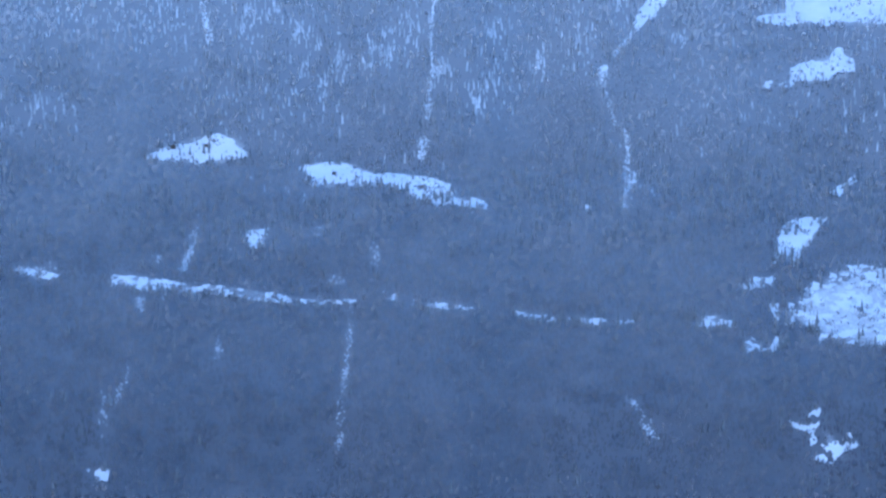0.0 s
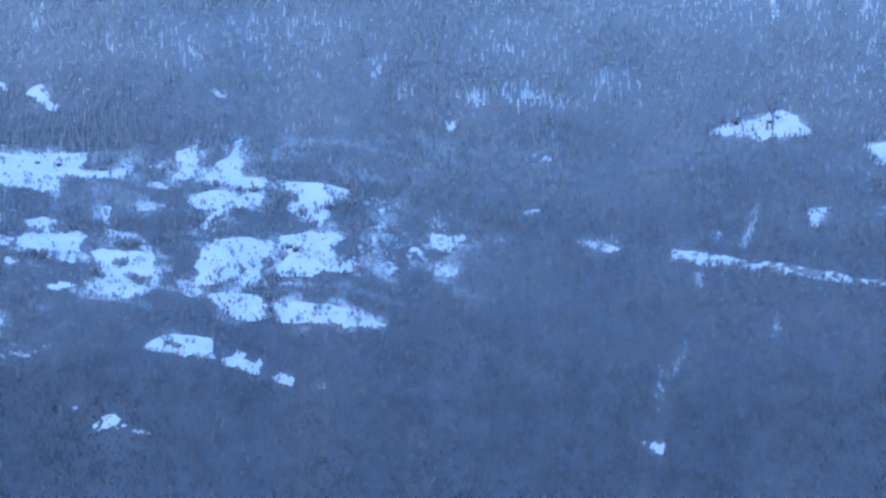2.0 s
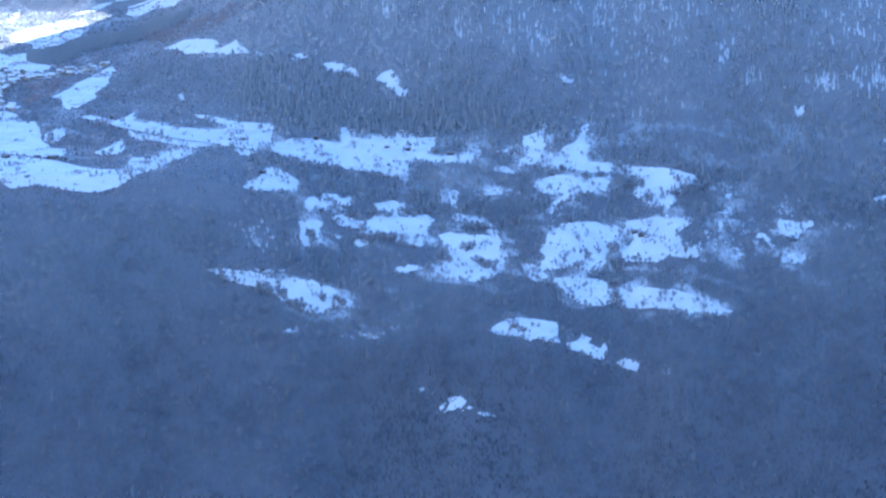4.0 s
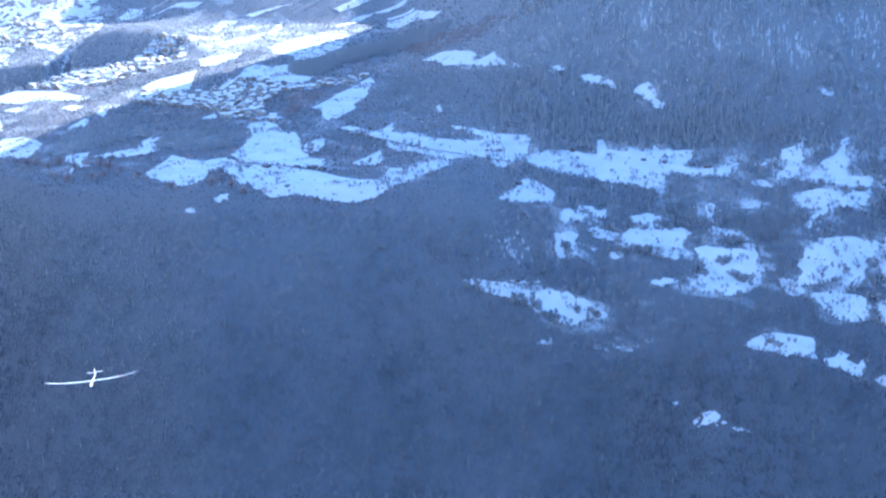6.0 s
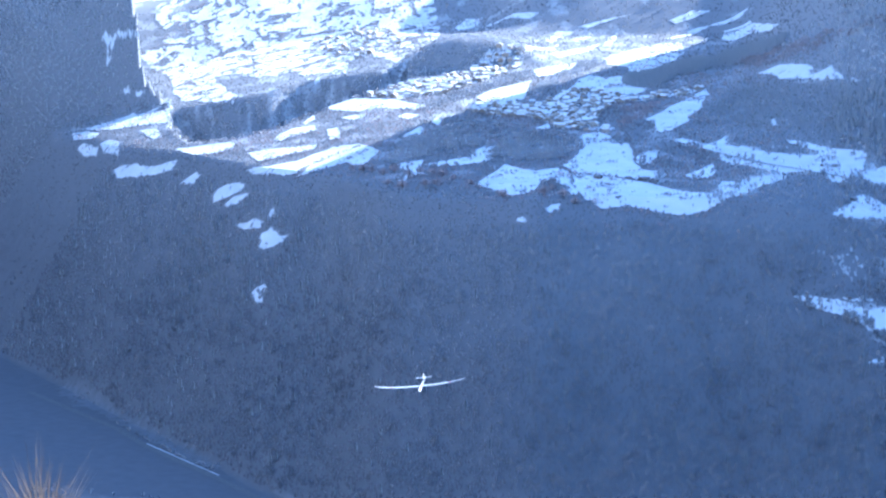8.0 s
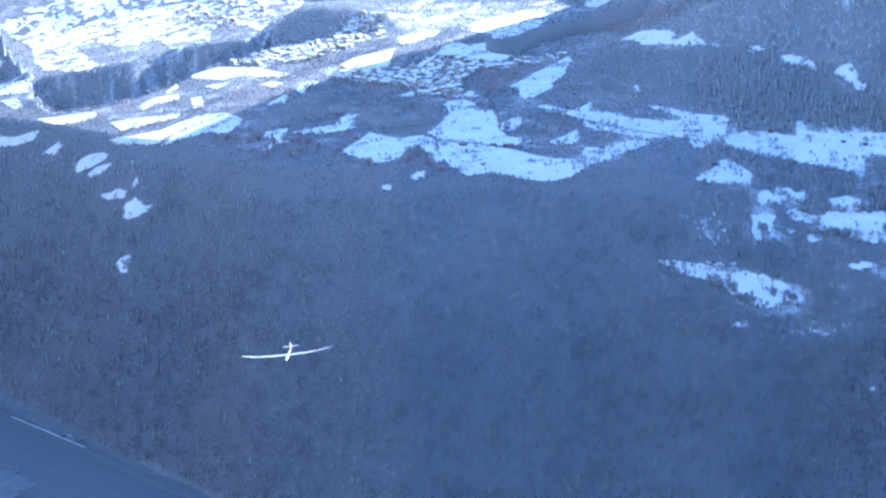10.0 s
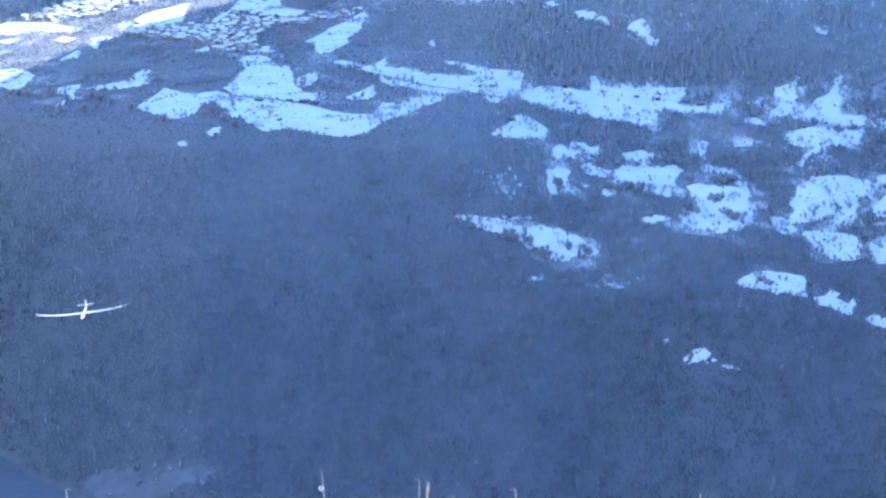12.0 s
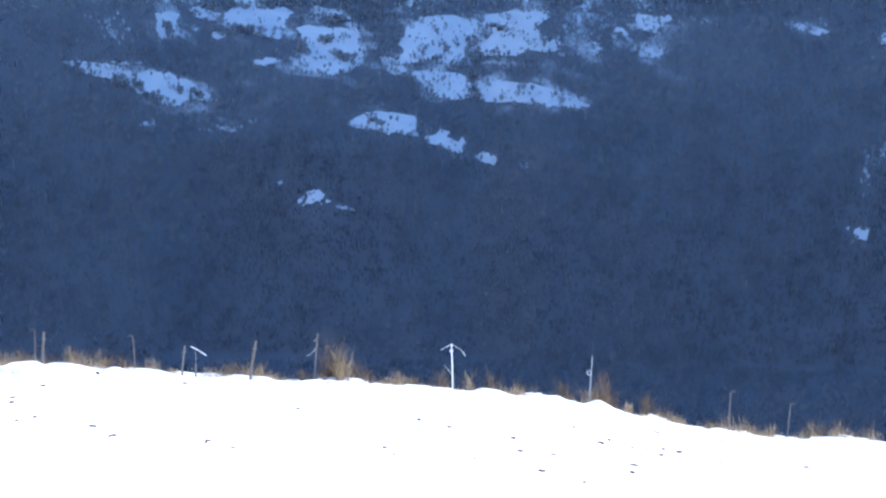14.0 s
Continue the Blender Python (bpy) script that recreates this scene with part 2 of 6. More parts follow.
    m["barn"] = n.done(n.ramp(n.noise(0.9, 5, (1, 1, 0.3)), (0.3, (0.07, 0.06, 0.055)), (0.7, (0.16, 0.13, 0.11))))
    n = Nodes("roof_snow", 0.6)
    m["roof_snow"] = n.done(n.ramp(n.noise(0.5, 4), (0.3, (0.78, 0.80, 0.83)), (0.7, (0.88, 0.88, 0.90))))
    n = Nodes("slate_roof", 0.6)
    m["slate"] = n.done(n.ramp(n.noise(0.7, 5), (0.35, (0.15, 0.15, 0.16)), (0.7, (0.36, 0.36, 0.38))))
    n = Nodes("window_glass", 0.1)
    m["glass"] = n.done(n.ramp(n.noise(1.0, 2), (0.3, (0.03, 0.035, 0.04)), (0.7, (0.06, 0.065, 0.07))))
    n = Nodes("frosty_grass", 0.9)
    m["frost"] = n.done(n.ramp(n.noise(0.06, 6), (0.35, (0.155, 0.163, 0.183)), (0.65, (0.215, 0.227, 0.25))))
    n = Nodes("asphalt", 0.8)
    m["asphalt"] = n.done(n.ramp(n.noise(0.4, 5), (0.3, (0.11, 0.115, 0.12)), (0.7, (0.22, 0.23, 0.24))))
    return m


MAT = make_materials()


# ---- helpers for building ----


def triangles_object(name, verts, material, ngon=3):
    """A mesh of loose triangles from an array of (n * 3, 3) corners."""
    me = bpy.data.meshes.new(name)
    count = len(verts) // ngon
    me.vertices.add(len(verts))
    me.vertices.foreach_set("co", np.ascontiguousarray(verts, np.float32).ravel())
    me.loops.add(len(verts))
    me.loops.foreach_set("vertex_index", np.arange(len(verts), dtype=np.int32))
    me.polygons.add(count)
    me.polygons.foreach_set("loop_start", np.arange(0, count * ngon, ngon, dtype=np.int32))
    me.materials.append(material)
    me.update(calc_edges=True)
    return new(name, me)


def grid_object(name, xyz, material, keep=None, smooth=True):
    """A sheet over a rows x columns x 3 array; keep: which cells are there."""
    rows, cols = xyz.shape[:2]
    index = np.arange(rows * cols, dtype=np.int32).reshape(rows, cols)
    quads = np.stack([index[:-1, :-1], index[1:, :-1], index[1:, 1:], index[:-1, 1:]], -1)
    quads = quads[keep] if keep is not None else quads.reshape(-1, 4)
    used = np.unique(quads)
    place = np.zeros(rows * cols, np.int32)
    place[used] = np.arange(len(used))
    quads = place[quads]
    me = bpy.data.meshes.new(name)
    me.vertices.add(len(used))
    me.vertices.foreach_set("co", np.ascontiguousarray(xyz.reshape(-1, 3)[used], np.float32).ravel())
    me.loops.add(quads.size)
    me.loops.foreach_set("vertex_index", quads.ravel())
    me.polygons.add(len(quads))
    me.polygons.foreach_set("loop_start", np.arange(0, quads.size, 4, dtype=np.int32))
    me.polygons.foreach_set("use_smooth", np.full(len(quads), smooth))
    me.materials.append(material)
    me.update(calc_edges=True)
    return new(name, me), used


def plan(yaw, r):
    return -r * np.sin(np.radians(yaw)), r * np.cos(np.radians(yaw))


def height(x, y):
    """Height of the land across the valley at plan points."""
    x, y = np.asarray(x, float), np.asarray(y, float)
    return land(np.degrees(np.arctan2(-x, y)), np.hypot(x, y))


def inside(poly, x, y):
    """Which plan points lie in the polygon."""
    hit = np.zeros(x.shape, bool)
    for (ax, ay), (bx, by) in zip(poly, poly[1:] + poly[:1]):
        if ay != by:
            hit ^= ((ay > y) != (by > y)) & (x < (bx - ax) * (y - ay) / (by - ay) + ax)
    return hit


# ---- the ground: one sheet from the near hill to beyond the far ridges ----
def ground_sheet():
    yaws = np.concatenate([np.arange(-180, -70, 10), np.arange(-70, -14, 2), np.arange(-14, 52, 0.13), np.arange(52, 90, 2), np.arange(90, 181, 10)])
    far = np.concatenate([[0.0, 20, 40, 58, 63, 70, 85, 110, 200, 400, 700, 1000, 1400, 1800], np.arange(2000, 2340, 25), np.arange(2340, 3700, 8.0),
                          np.arange(3700, 4960, 12.0), np.arange(4960, 6000, 60), [6300, 6800, 7600, 9000, 12000]])
    yaw, r = np.meshgrid(yaws, far)
    z = np.where(r < 1000, np.maximum(hill(yaw, np.maximum(r, 0.5)) - 1.2, 0), 0)
    z = np.maximum(z, np.where(r > 1500, land(np.clip(yaw, -70, 52), r), 0))
    x, y = plan(yaw, r)
    x[0], y[0] = x[0] + 0.05, y[0] - 0.07
    ob, used = grid_object("ground", np.stack([x, y, z], -1), MAT["floor"])
    belt = step(2680, 2760, r) * (1 - step(3250, 3330, r)) * step(10, 14.5, yaw) * (1 - step(26, 29, yaw))
    snow = 0.26 * belt * step(0.46, 0.62, fbm(x / 34, y / 26)) + 0.06 * step(3000, 3400, r)
    snow = snow * (1 - 0.8 * step(26, 30, yaw)) + 0.07 * step(0.5, 0.62, fbm(x / 90, y / 25)) * (r < foot(yaw)) * (r > 1500)
    snow += 0.27 * step(27, 32, yaw) * step(560, 700, r - foot(yaw)) * step(0.5, 0.63, fbm(x / 38 + 6, y / 38)) * ~on_mountain(x, y) * ~inside(RAVINE_RIM, x, y) * ~inside(KNOLL, x, y)
    # ravine snow: patches between the trees, plus an even paleness in place of haze
    snow += inside(RAVINE_RIM, x, y) * (0.1 + 0.18 * step(0.45, 0.6, fbm(yaw * 9, r / 30)))
    seen = (r > 2300) & (r < 3700) & (yaw > -14) & (yaw < 31)
    snow[seen] += 0.42 * fringe(x[seen], y[seen])
    layer = ob.data.attributes.new("snow", "FLOAT", "POINT")
    layer.data.foreach_set("value", snow.ravel()[used].astype(np.float32))
    tagged(ob, "wooded mountain slopes with patchy snow around a valley", "ground", kind="structure")



# ---- snow fields across the valley; groves stand on the plateau: g grey leafless, r reddish leafless, f firs ----
FIELDS, GULLIES, LEDGES = [], [], []
RAVINE_RIM = [tuple(float(c) for c in plan(a, r)) for a, r in zip(RAVINE_YAW, RAVINE_NEAR)] + [tuple(float(c) for c in plan(a, r)) for a, r in zip(RAVINE_YAW[::-1], RAVINE_FAR[::-1])]
KNOLL = [tuple(float(c) for c in plan(a, r)) for a, r in ((38.6, 4050), (37, 4050), (35.8, 4060), (35.5, 4090), (35.8, 4150), (37, 4200), (38.6, 4130))]
GROVES = (
    ("g", RAVINE_RIM),
    ("g", KNOLL),
    ("g", [(-1945, 2628), (-2011, 2717), (-2016, 2767), (-1997, 2812), (-1943, 2824), (-1892, 2782), (-1864, 2715), (-1853, 2650), (-1874, 2624), (-1923, 2631)]),
    ("g", [(-2094, 2569), (-2138, 2644), (-2173, 2714), (-2162, 2777), (-2152, 2836), (-2102, 2841), (-2029, 2828), (-2028, 2741), (-2016, 2683), (-2038, 2643), (-2064, 2610), (-2073, 2570)]),
    ("f", [(-2117, 3229), (-2166, 3322), (-2164, 3391), (-2164, 3486), (-2149, 3599), (-2125, 3658), (-1997, 3557), (-1975, 3498), (-2050, 3509), (-2083, 3487), (-2087, 3417), (-2091, 3349), (-2059, 3244), (-2076, 3219)]),
    ("r", [(-1929, 2926), (-1976, 3005), (-1996, 3068), (-1973, 3108), (-1934, 3029), (-1920, 2967), (-1911, 2937)]),
    ("g", [(-2301, 3365), (-2310, 3451), (-2282, 3426), (-2248, 3340), (-2248, 3269), (-2203, 3138), (-2171, 3060), (-2176, 3043), (-2224, 3126), (-2245, 3181), (-2282, 3302)]),
    ("g", [(-2329, 3055), (-2325, 3112), (-2332, 3203), (-2328, 3281), (-2292, 3214), (-2285, 3123), (-2281, 3038), (-2283, 2933), (-2288, 2910), (-2313, 2973)]),
    ("r", [(-2069, 3523), (-1975, 3498), (-1835, 3405), (-1724, 3332), (-1660, 3307), (-1669, 3285), (-1780, 3340), (-1885, 3377), (-1974, 3418)]),
)


# the built-up parts of the plateau
VILLAGES = ([(-2575, 3050), (-2529, 3093), (-2473, 3117), (-2456, 3206), (-2433, 3292), (-2393, 3339), (-2366, 3267), (-2346, 3157), (-2349, 3098), (-2360, 3034), (-2407, 2988), (-2520, 3022)],
            [(-2219, 2940), (-2244, 3003), (-2174, 2985), (-2122, 3006), (-2153, 3098), (-2158, 3171), (-2101, 3154), (-2052, 3146), (-2028, 3195), (-2003, 3260), (-1983, 3282), (-1981, 3207), (-2007, 3127), (-2032, 3074), (-2018, 3012), (-1966, 2919), (-1914, 2902), (-1914, 2872), (-1983, 2852), (-2022, 2878), (-2072, 2889), (-2165, 2897)],
            [(-3062, 3529), (-3058, 3595), (-2978, 3643), (-2841, 3544), (-2724, 3381), (-2814, 3373), (-2962, 3430)])


def frayed(poly, x, y, amount=9.0):
    """Which plan points lie in the polygon, its outline frayed."""
    xs, ys = [p[0] for p in poly], [p[1] for p in poly]
    near = (x > min(xs) - 30) & (x < max(xs) + 30) & (y > min(ys) - 40) & (y < max(ys) + 40)
    hit = np.zeros(np.shape(x), bool)
    px, py = x[near], y[near]
    hit[near] = inside(poly, px + amount * 2 * (fbm(px / 26, py / 26) - 0.5), py + amount * 3 * (fbm(px / 26 + 40, py / 26) - 0.5))
    return hit


def strips(x, y):
    """Long strips of scrub between the terraced village fields."""
    u, v = 0.97 * y + 0.25 * x, 0.97 * x - 0.25 * y
    far = np.hypot(x, y)
    yaw = np.degrees(np.arctan2(-x, y))
    a, d = yaw * 70, far * 0.7
    deep = far > 3900
    spots = (fbm(a / 9 + 9, d / 15, 3) > 0.645) & deep
    lines = (fbm(a / 40 + 0.01 * d + 2, d / 12 - a / 200, 3) > 0.68) & deep
    spots |= (fbm(a / 90 + 4, d / 110, 4) > 0.75) & deep
    return spots | lines | (fbm(u / 90, v / 26, 4) > 0.69)


def on_mountain(x, y):
    """The steep wooded mountain at the head of the valley bears no fields."""
    yaw, r = np.degrees(np.arctan2(-x, y)), np.hypot(x, y)
    return cliff(yaw, r) > 3


def in_groves(x, y):
    hit = np.zeros(np.shape(x), bool)
    for _, grove in GROVES:
        hit |= frayed(grove, x, y)
    return hit


def meadow(name, label, *poly):
    """A snow field laid over the land, its edge ragged."""
    poly = list(poly)
    xs, ys = [p[0] for p in poly], [p[1] for p in poly]
    cell = {"snow_plateau": 4.0, "snow_gully": 1.7, "valley_field": 4.0}.get(name, 2.0)
    x, y = np.meshgrid(np.arange(min(xs) - 12, max(xs) + 12, cell), np.arange(min(ys) - 12, max(ys) + 12, cell))
    cx, cy = x[:-1, :-1] + cell / 2, y[:-1, :-1] + cell / 2
    wob = {"snow_meadow": 2.4, "valley_field": 12, "snow_ledge": 3}.get(name, 5) * (1.7 if "clearing" in label else 1.0)
    dx = wob * (2 * (fbm(cx / 14, cy / 14) - 0.5) + 1.6 * (fbm(cx / 45 + 70, cy / 45) - 0.5))
    dy = wob * (2 * (fbm(cx / 14 + 40, cy / 14) - 0.5) + 2.4 * (fbm(cx / 45, cy / 45 + 70) - 0.5))
    keep = inside(poly, cx + dx, cy + dy)
    if name == "snow_gully":
        keep &= lattice(np.floor(cx), np.floor(cy)) < (0.10 + 0.3 * step(2950, 3150, np.hypot(cx, cy))) + 0.4 * step(0.4, 0.65, fbm(cx / 12, cy / 25))
    else:
        small = (max(xs) - min(xs)) * (max(ys) - min(ys)) < 1800 and min(xs) > -2000
        narrow = name == "snow_meadow" and min(xs) > -460 and max(ys) < 2960
        keep &= fbm(cx / 9 + 7, cy / 9) < (0.56 if small else 0.51 if narrow else 0.78 if name == "snow_plateau" else 0.76)
    if name == "snow_plateau":
        keep &= ~in_groves(cx, cy) & ~on_mountain(cx, cy) & ~strips(cx, cy)
    for built in VILLAGES:
        keep &= ~inside(built, cx, cy) | (fbm(cx / 11 + 3, cy / 16, 3) < 0.52)
    if keep.sum() < 4:
        return
    ob, _ = grid_object(name, np.stack([x, y, height(x, y) + 0.9], -1), MAT["frost" if name == "valley_field" else "meadow"], keep)
    tagged(ob, label, "snow field", kind="stuff" if name == "snow_plateau" else "structure")
    {"snow_gully": GULLIES, "snow_ledge": LEDGES}.get(name, FIELDS).append(poly)


meadow("snow_meadow", "snow-covered clearing in the steep mountain forest",
       (-449, 2929), (-392, 2937), (-309, 2925), (-235, 2918), (-123, 2893), (-123, 2884), (-189, 2894), (-262, 2893), (-336, 2905), (-395, 2900), (-442, 2897))
meadow("snow_meadow", "snow-covered clearing in the steep mountain forest",
       (-95, 2907), (-51, 2878), (20, 2852), (21, 2840), (-44, 2855), (-91, 2881))
meadow("snow_meadow", "snow-covered clearing in the steep mountain forest",
       (70, 2875), (98, 2868), (167, 2831), (222, 2828), (221, 2813), (179, 2809), (133, 2834), (70, 2860))
meadow("snow_meadow", "snow-covered clearing in the steep mountain forest",
       (276, 2817), (334, 2803), (335, 2781), (287, 2783))
meadow("snow_gully", "narrow snow-filled gully between bare winter trees",
       (-416, 3627), (-407, 3628), (-389, 3542), (-373, 3478), (-381, 3479), (-396, 3533))
meadow("snow_gully", "narrow snow-filled gully between bare winter trees",
       (234, 3325), (242, 3324), (241, 3256), (254, 3247), (233, 3166), (231, 3101), (222, 3111), (235, 3283))
meadow("snow_meadow", "snow-covered clearing in the steep mountain forest",
       (-287, 3080), (-257, 3092), (-259, 3043), (-274, 3027), (-285, 3046))
meadow("snow_gully", "narrow snow-filled gully between bare winter trees",
       (-139, 2887), (-132, 2885), (-130, 2587), (-138, 2589))
meadow("snow_gully", "narrow snow-filled gully between bare winter trees",
       (197, 2641), (211, 2615), (230, 2562), (218, 2567), (204, 2602))
meadow("snow_meadow", "snow-covered clearing in the steep mountain forest",
       (170, 3148), (181, 3133), (180, 3108), (173, 3116))
meadow("snow_gully", "narrow snow-filled gully between bare winter trees",
       (208, 3383), (216, 3383), (228, 3334), (232, 3325), (222, 3330))
meadow("snow_gully", "narrow snow-filled gully between bare winter trees",
       (-408, 2874), (-398, 2878), (-394, 2837), (-400, 2829))
meadow("snow_gully", "narrow snow-filled gully between bare winter trees",
       (-370, 2969), (-364, 3023), (-354, 3065), (-351, 3024), (-357, 2964))
meadow("snow_meadow", "snow-covered clearing in the steep mountain forest",
       (440, 3489), (449, 3499), (477, 3512), (494, 3512), (498, 3557), (511, 3575), (610, 3566), (668, 3544), (656, 3467), (599, 3487), (566, 3489), (554, 3485), (526, 3499), (500, 3492), (474, 3490), (457, 3489))
meadow("snow_meadow", "snow-covered clearing in the steep mountain forest",
       (483, 3370), (489, 3405), (507, 3413), (521, 3425), (540, 3417), (546, 3428), (561, 3443), (569, 3441), (569, 3429), (580, 3415), (581, 3388), (565, 3393), (553, 3392), (539, 3378), (519, 3380), (498, 3380))
meadow("snow_meadow", "snow-covered clearing in the steep mountain forest",
       (438, 3374), (457, 3382), (453, 3365), (443, 3368))
meadow("snow_meadow", "snow-covered clearing in the steep mountain forest",
       (465, 3376), (482, 3380), (480, 3371), (468, 3368))
meadow("snow_meadow", "snow-covered clearing in the steep mountain forest",
       (407, 2946), (414, 2991), (431, 3054), (448, 3080), (472, 3089), (497, 3082), (481, 3048), (466, 3020), (452, 2999), (438, 2946), (429, 2946), (437, 2988), (427, 2978))
meadow("snow_meadow", "snow-covered clearing in the steep mountain forest",
       (351, 2877), (358, 2901), (365, 2887), (371, 2911), (391, 2922), (403, 2919), (399, 2886), (387, 2890), (364, 2878))
meadow("snow_meadow", "snow-covered clearing in the steep mountain forest",
       (411, 2853), (430, 2863), (434, 2890), (453, 2905), (470, 2895), (480, 2940), (515, 2939), (566, 2937), (533, 2745), (485, 2755), (468, 2764), (453, 2781), (440, 2762), (444, 2791), (431, 2789), (426, 2812), (401, 2805), (415, 2829))
meadow("snow_meadow", "snow-covered clearing in the steep mountain forest",
       (389, 2844), (399, 2850), (399, 2831), (389, 2780), (389, 2810))
meadow("snow_meadow", "snow-covered clearing in the steep mountain forest",
       (375, 2580), (380, 2575), (388, 2571), (400, 2569), (405, 2587), (416, 2591), (412, 2566), (404, 2552), (409, 2544), (428, 2542), (442, 2554), (446, 2541), (450, 2533), (439, 2528), (429, 2527), (418, 2517), (401, 2525), (396, 2538), (399, 2553), (392, 2560), (383, 2565))
meadow("snow_meadow", "snow-covered clearing in the steep mountain forest",
       (381, 2493), (388, 2507), (393, 2508), (397, 2499), (389, 2494))
meadow("snow_meadow", "snow-covered clearing in the steep mountain forest",
       (344, 2750), (357, 2764), (366, 2749), (376, 2745), (386, 2771), (404, 2776), (399, 2764), (386, 2748), (379, 2720), (377, 2740), (357, 2730), (344, 2700), (345, 2724))
meadow("snow_meadow", "snow-covered clearing in the steep mountain forest",
       (279, 2812), (289, 2807), (298, 2791), (320, 2797), (334, 2803), (339, 2777), (333, 2789), (311, 2777), (296, 2774), (281, 2795))
meadow("snow_meadow", "snow-covered clearing in the steep mountain forest",
       (509, 3156), (523, 3176), (540, 3198), (559, 3217), (555, 3196), (533, 3165), (521, 3139), (510, 3146))
meadow("snow_meadow", "snow-covered pasture with scattered bare trees",
       (-1750, 2932), (-1715, 2883), (-1691, 2895), (-1667, 2885), (-1632, 2872), (-1582, 2879), (-1566, 2893), (-1572, 2907), (-1600, 2913), (-1639, 2930), (-1648, 2943), (-1612, 2934), (-1561, 2924), (-1516, 2922), (-1476, 2851), (-1477, 2828), (-1473, 2793), (-1472, 2760), (-1483, 2770), (-1505, 2798), (-1534, 2791), (-1541, 2763), (-1549, 2732), (-1582, 2767), (-1616, 2781), (-1639, 2774), (-1670, 2797))
meadow("snow_meadow", "snow-covered pasture with scattered bare trees",
       (-1595, 2669), (-1579, 2671), (-1559, 2697), (-1567, 2729), (-1563, 2741), (-1544, 2718), (-1540, 2679), (-1531, 2650), (-1539, 2617), (-1556, 2603))
meadow("snow_meadow", "snow-covered pasture with scattered bare trees",
       (-1551, 2596), (-1543, 2599), (-1522, 2567), (-1527, 2554))
meadow("snow_meadow", "snow-covered pasture with scattered bare trees",
       (-1458, 2820), (-1465, 2845), (-1460, 2885), (-1432, 2916), (-1398, 2915), (-1426, 2978), (-1418, 2982), (-1396, 2943), (-1369, 2941), (-1370, 2961), (-1357, 2953), (-1334, 2959), (-1343, 2990), (-1326, 2966), (-1280, 2990), (-1272, 2961), (-1270, 2933), (-1249, 2933), (-1222, 2949), (-1222, 2973), (-1214, 2988), (-1205, 2975), (-1197, 2940), (-1202, 2921), (-1240, 2911), (-1275, 2903), (-1278, 2882), (-1266, 2855), (-1285, 2841), (-1317, 2838), (-1363, 2826), (-1390, 2812), (-1420, 2804), (-1440, 2797))
meadow("snow_meadow", "snow-covered pasture with scattered bare trees",
       (-1170, 2929), (-1128, 2923), (-1119, 2913), (-1129, 2905), (-1162, 2908))
meadow("snow_meadow", "snow-covered pasture with scattered bare trees",
       (-1154, 2953), (-1152, 2965), (-1143, 2962), (-1138, 2941))
meadow("snow_meadow", "snow-covered pasture with scattered bare trees",
       (-1189, 2976), (-1173, 2987), (-1160, 2977), (-1168, 2967))
meadow("snow_meadow", "snow-covered pasture with scattered bare trees",
       (-1154, 2992), (-1160, 3018), (-1150, 3025), (-1142, 3038), (-1146, 3066), (-1138, 3048), (-1133, 3021), (-1121, 2998), (-1113, 2967), (-1110, 2939), (-1128, 2925), (-1138, 2933), (-1141, 2958), (-1130, 2978), (-1143, 2989))
meadow("snow_meadow", "snow-covered pasture with scattered bare trees",
       (-1092, 2944), (-1090, 2955), (-1091, 2980), (-1092, 2994), (-1085, 3009), (-1084, 3031), (-1093, 3070), (-1088, 3085), (-1079, 3060), (-1072, 3024), (-1060, 3015), (-1056, 2988), (-1047, 2969), (-1017, 2986), (-1006, 2963), (-1016, 2947), (-1019, 2930), (-997, 2927), (-999, 2905), (-991, 2897), (-1006, 2890), (-1011, 2872), (-1026, 2869), (-1024, 2842), (-1036, 2830), (-1034, 2793), (-1041, 2797), (-1045, 2827), (-1043, 2850), (-1064, 2853), (-1077, 2853), (-1089, 2868), (-1087, 2893), (-1073, 2910), (-1048, 2920), (-1043, 2927), (-1058, 2935), (-1077, 2930), (-1086, 2927))
meadow("snow_meadow", "snow-covered pasture with scattered bare trees",
       (-1005, 2982), (-993, 2984), (-953, 2975), (-895, 2969), (-886, 2958), (-903, 2954), (-916, 2957), (-913, 2941), (-903, 2936), (-898, 2913), (-905, 2915), (-896, 2880), (-898, 2863), (-891, 2835), (-897, 2837), (-908, 2870), (-927, 2881), (-945, 2891), (-961, 2906), (-963, 2923), (-959, 2935), (-970, 2952), (-988, 2963))
meadow("snow_meadow", "snow-covered pasture with scattered bare trees",
       (-1394, 2616), (-1402, 2647), (-1407, 2681), (-1416, 2713), (-1415, 2737), (-1396, 2731), (-1370, 2721), (-1357, 2707), (-1346, 2676), (-1358, 2648), (-1378, 2623))
meadow("snow_meadow", "snow-covered pasture with scattered bare trees",
       (-1324, 2657), (-1329, 2687), (-1313, 2679), (-1326, 2714), (-1314, 2728), (-1303, 2721), (-1295, 2736), (-1286, 2724), (-1286, 2708), (-1300, 2695), (-1301, 2672), (-1310, 2657), (-1311, 2642), (-1318, 2641))
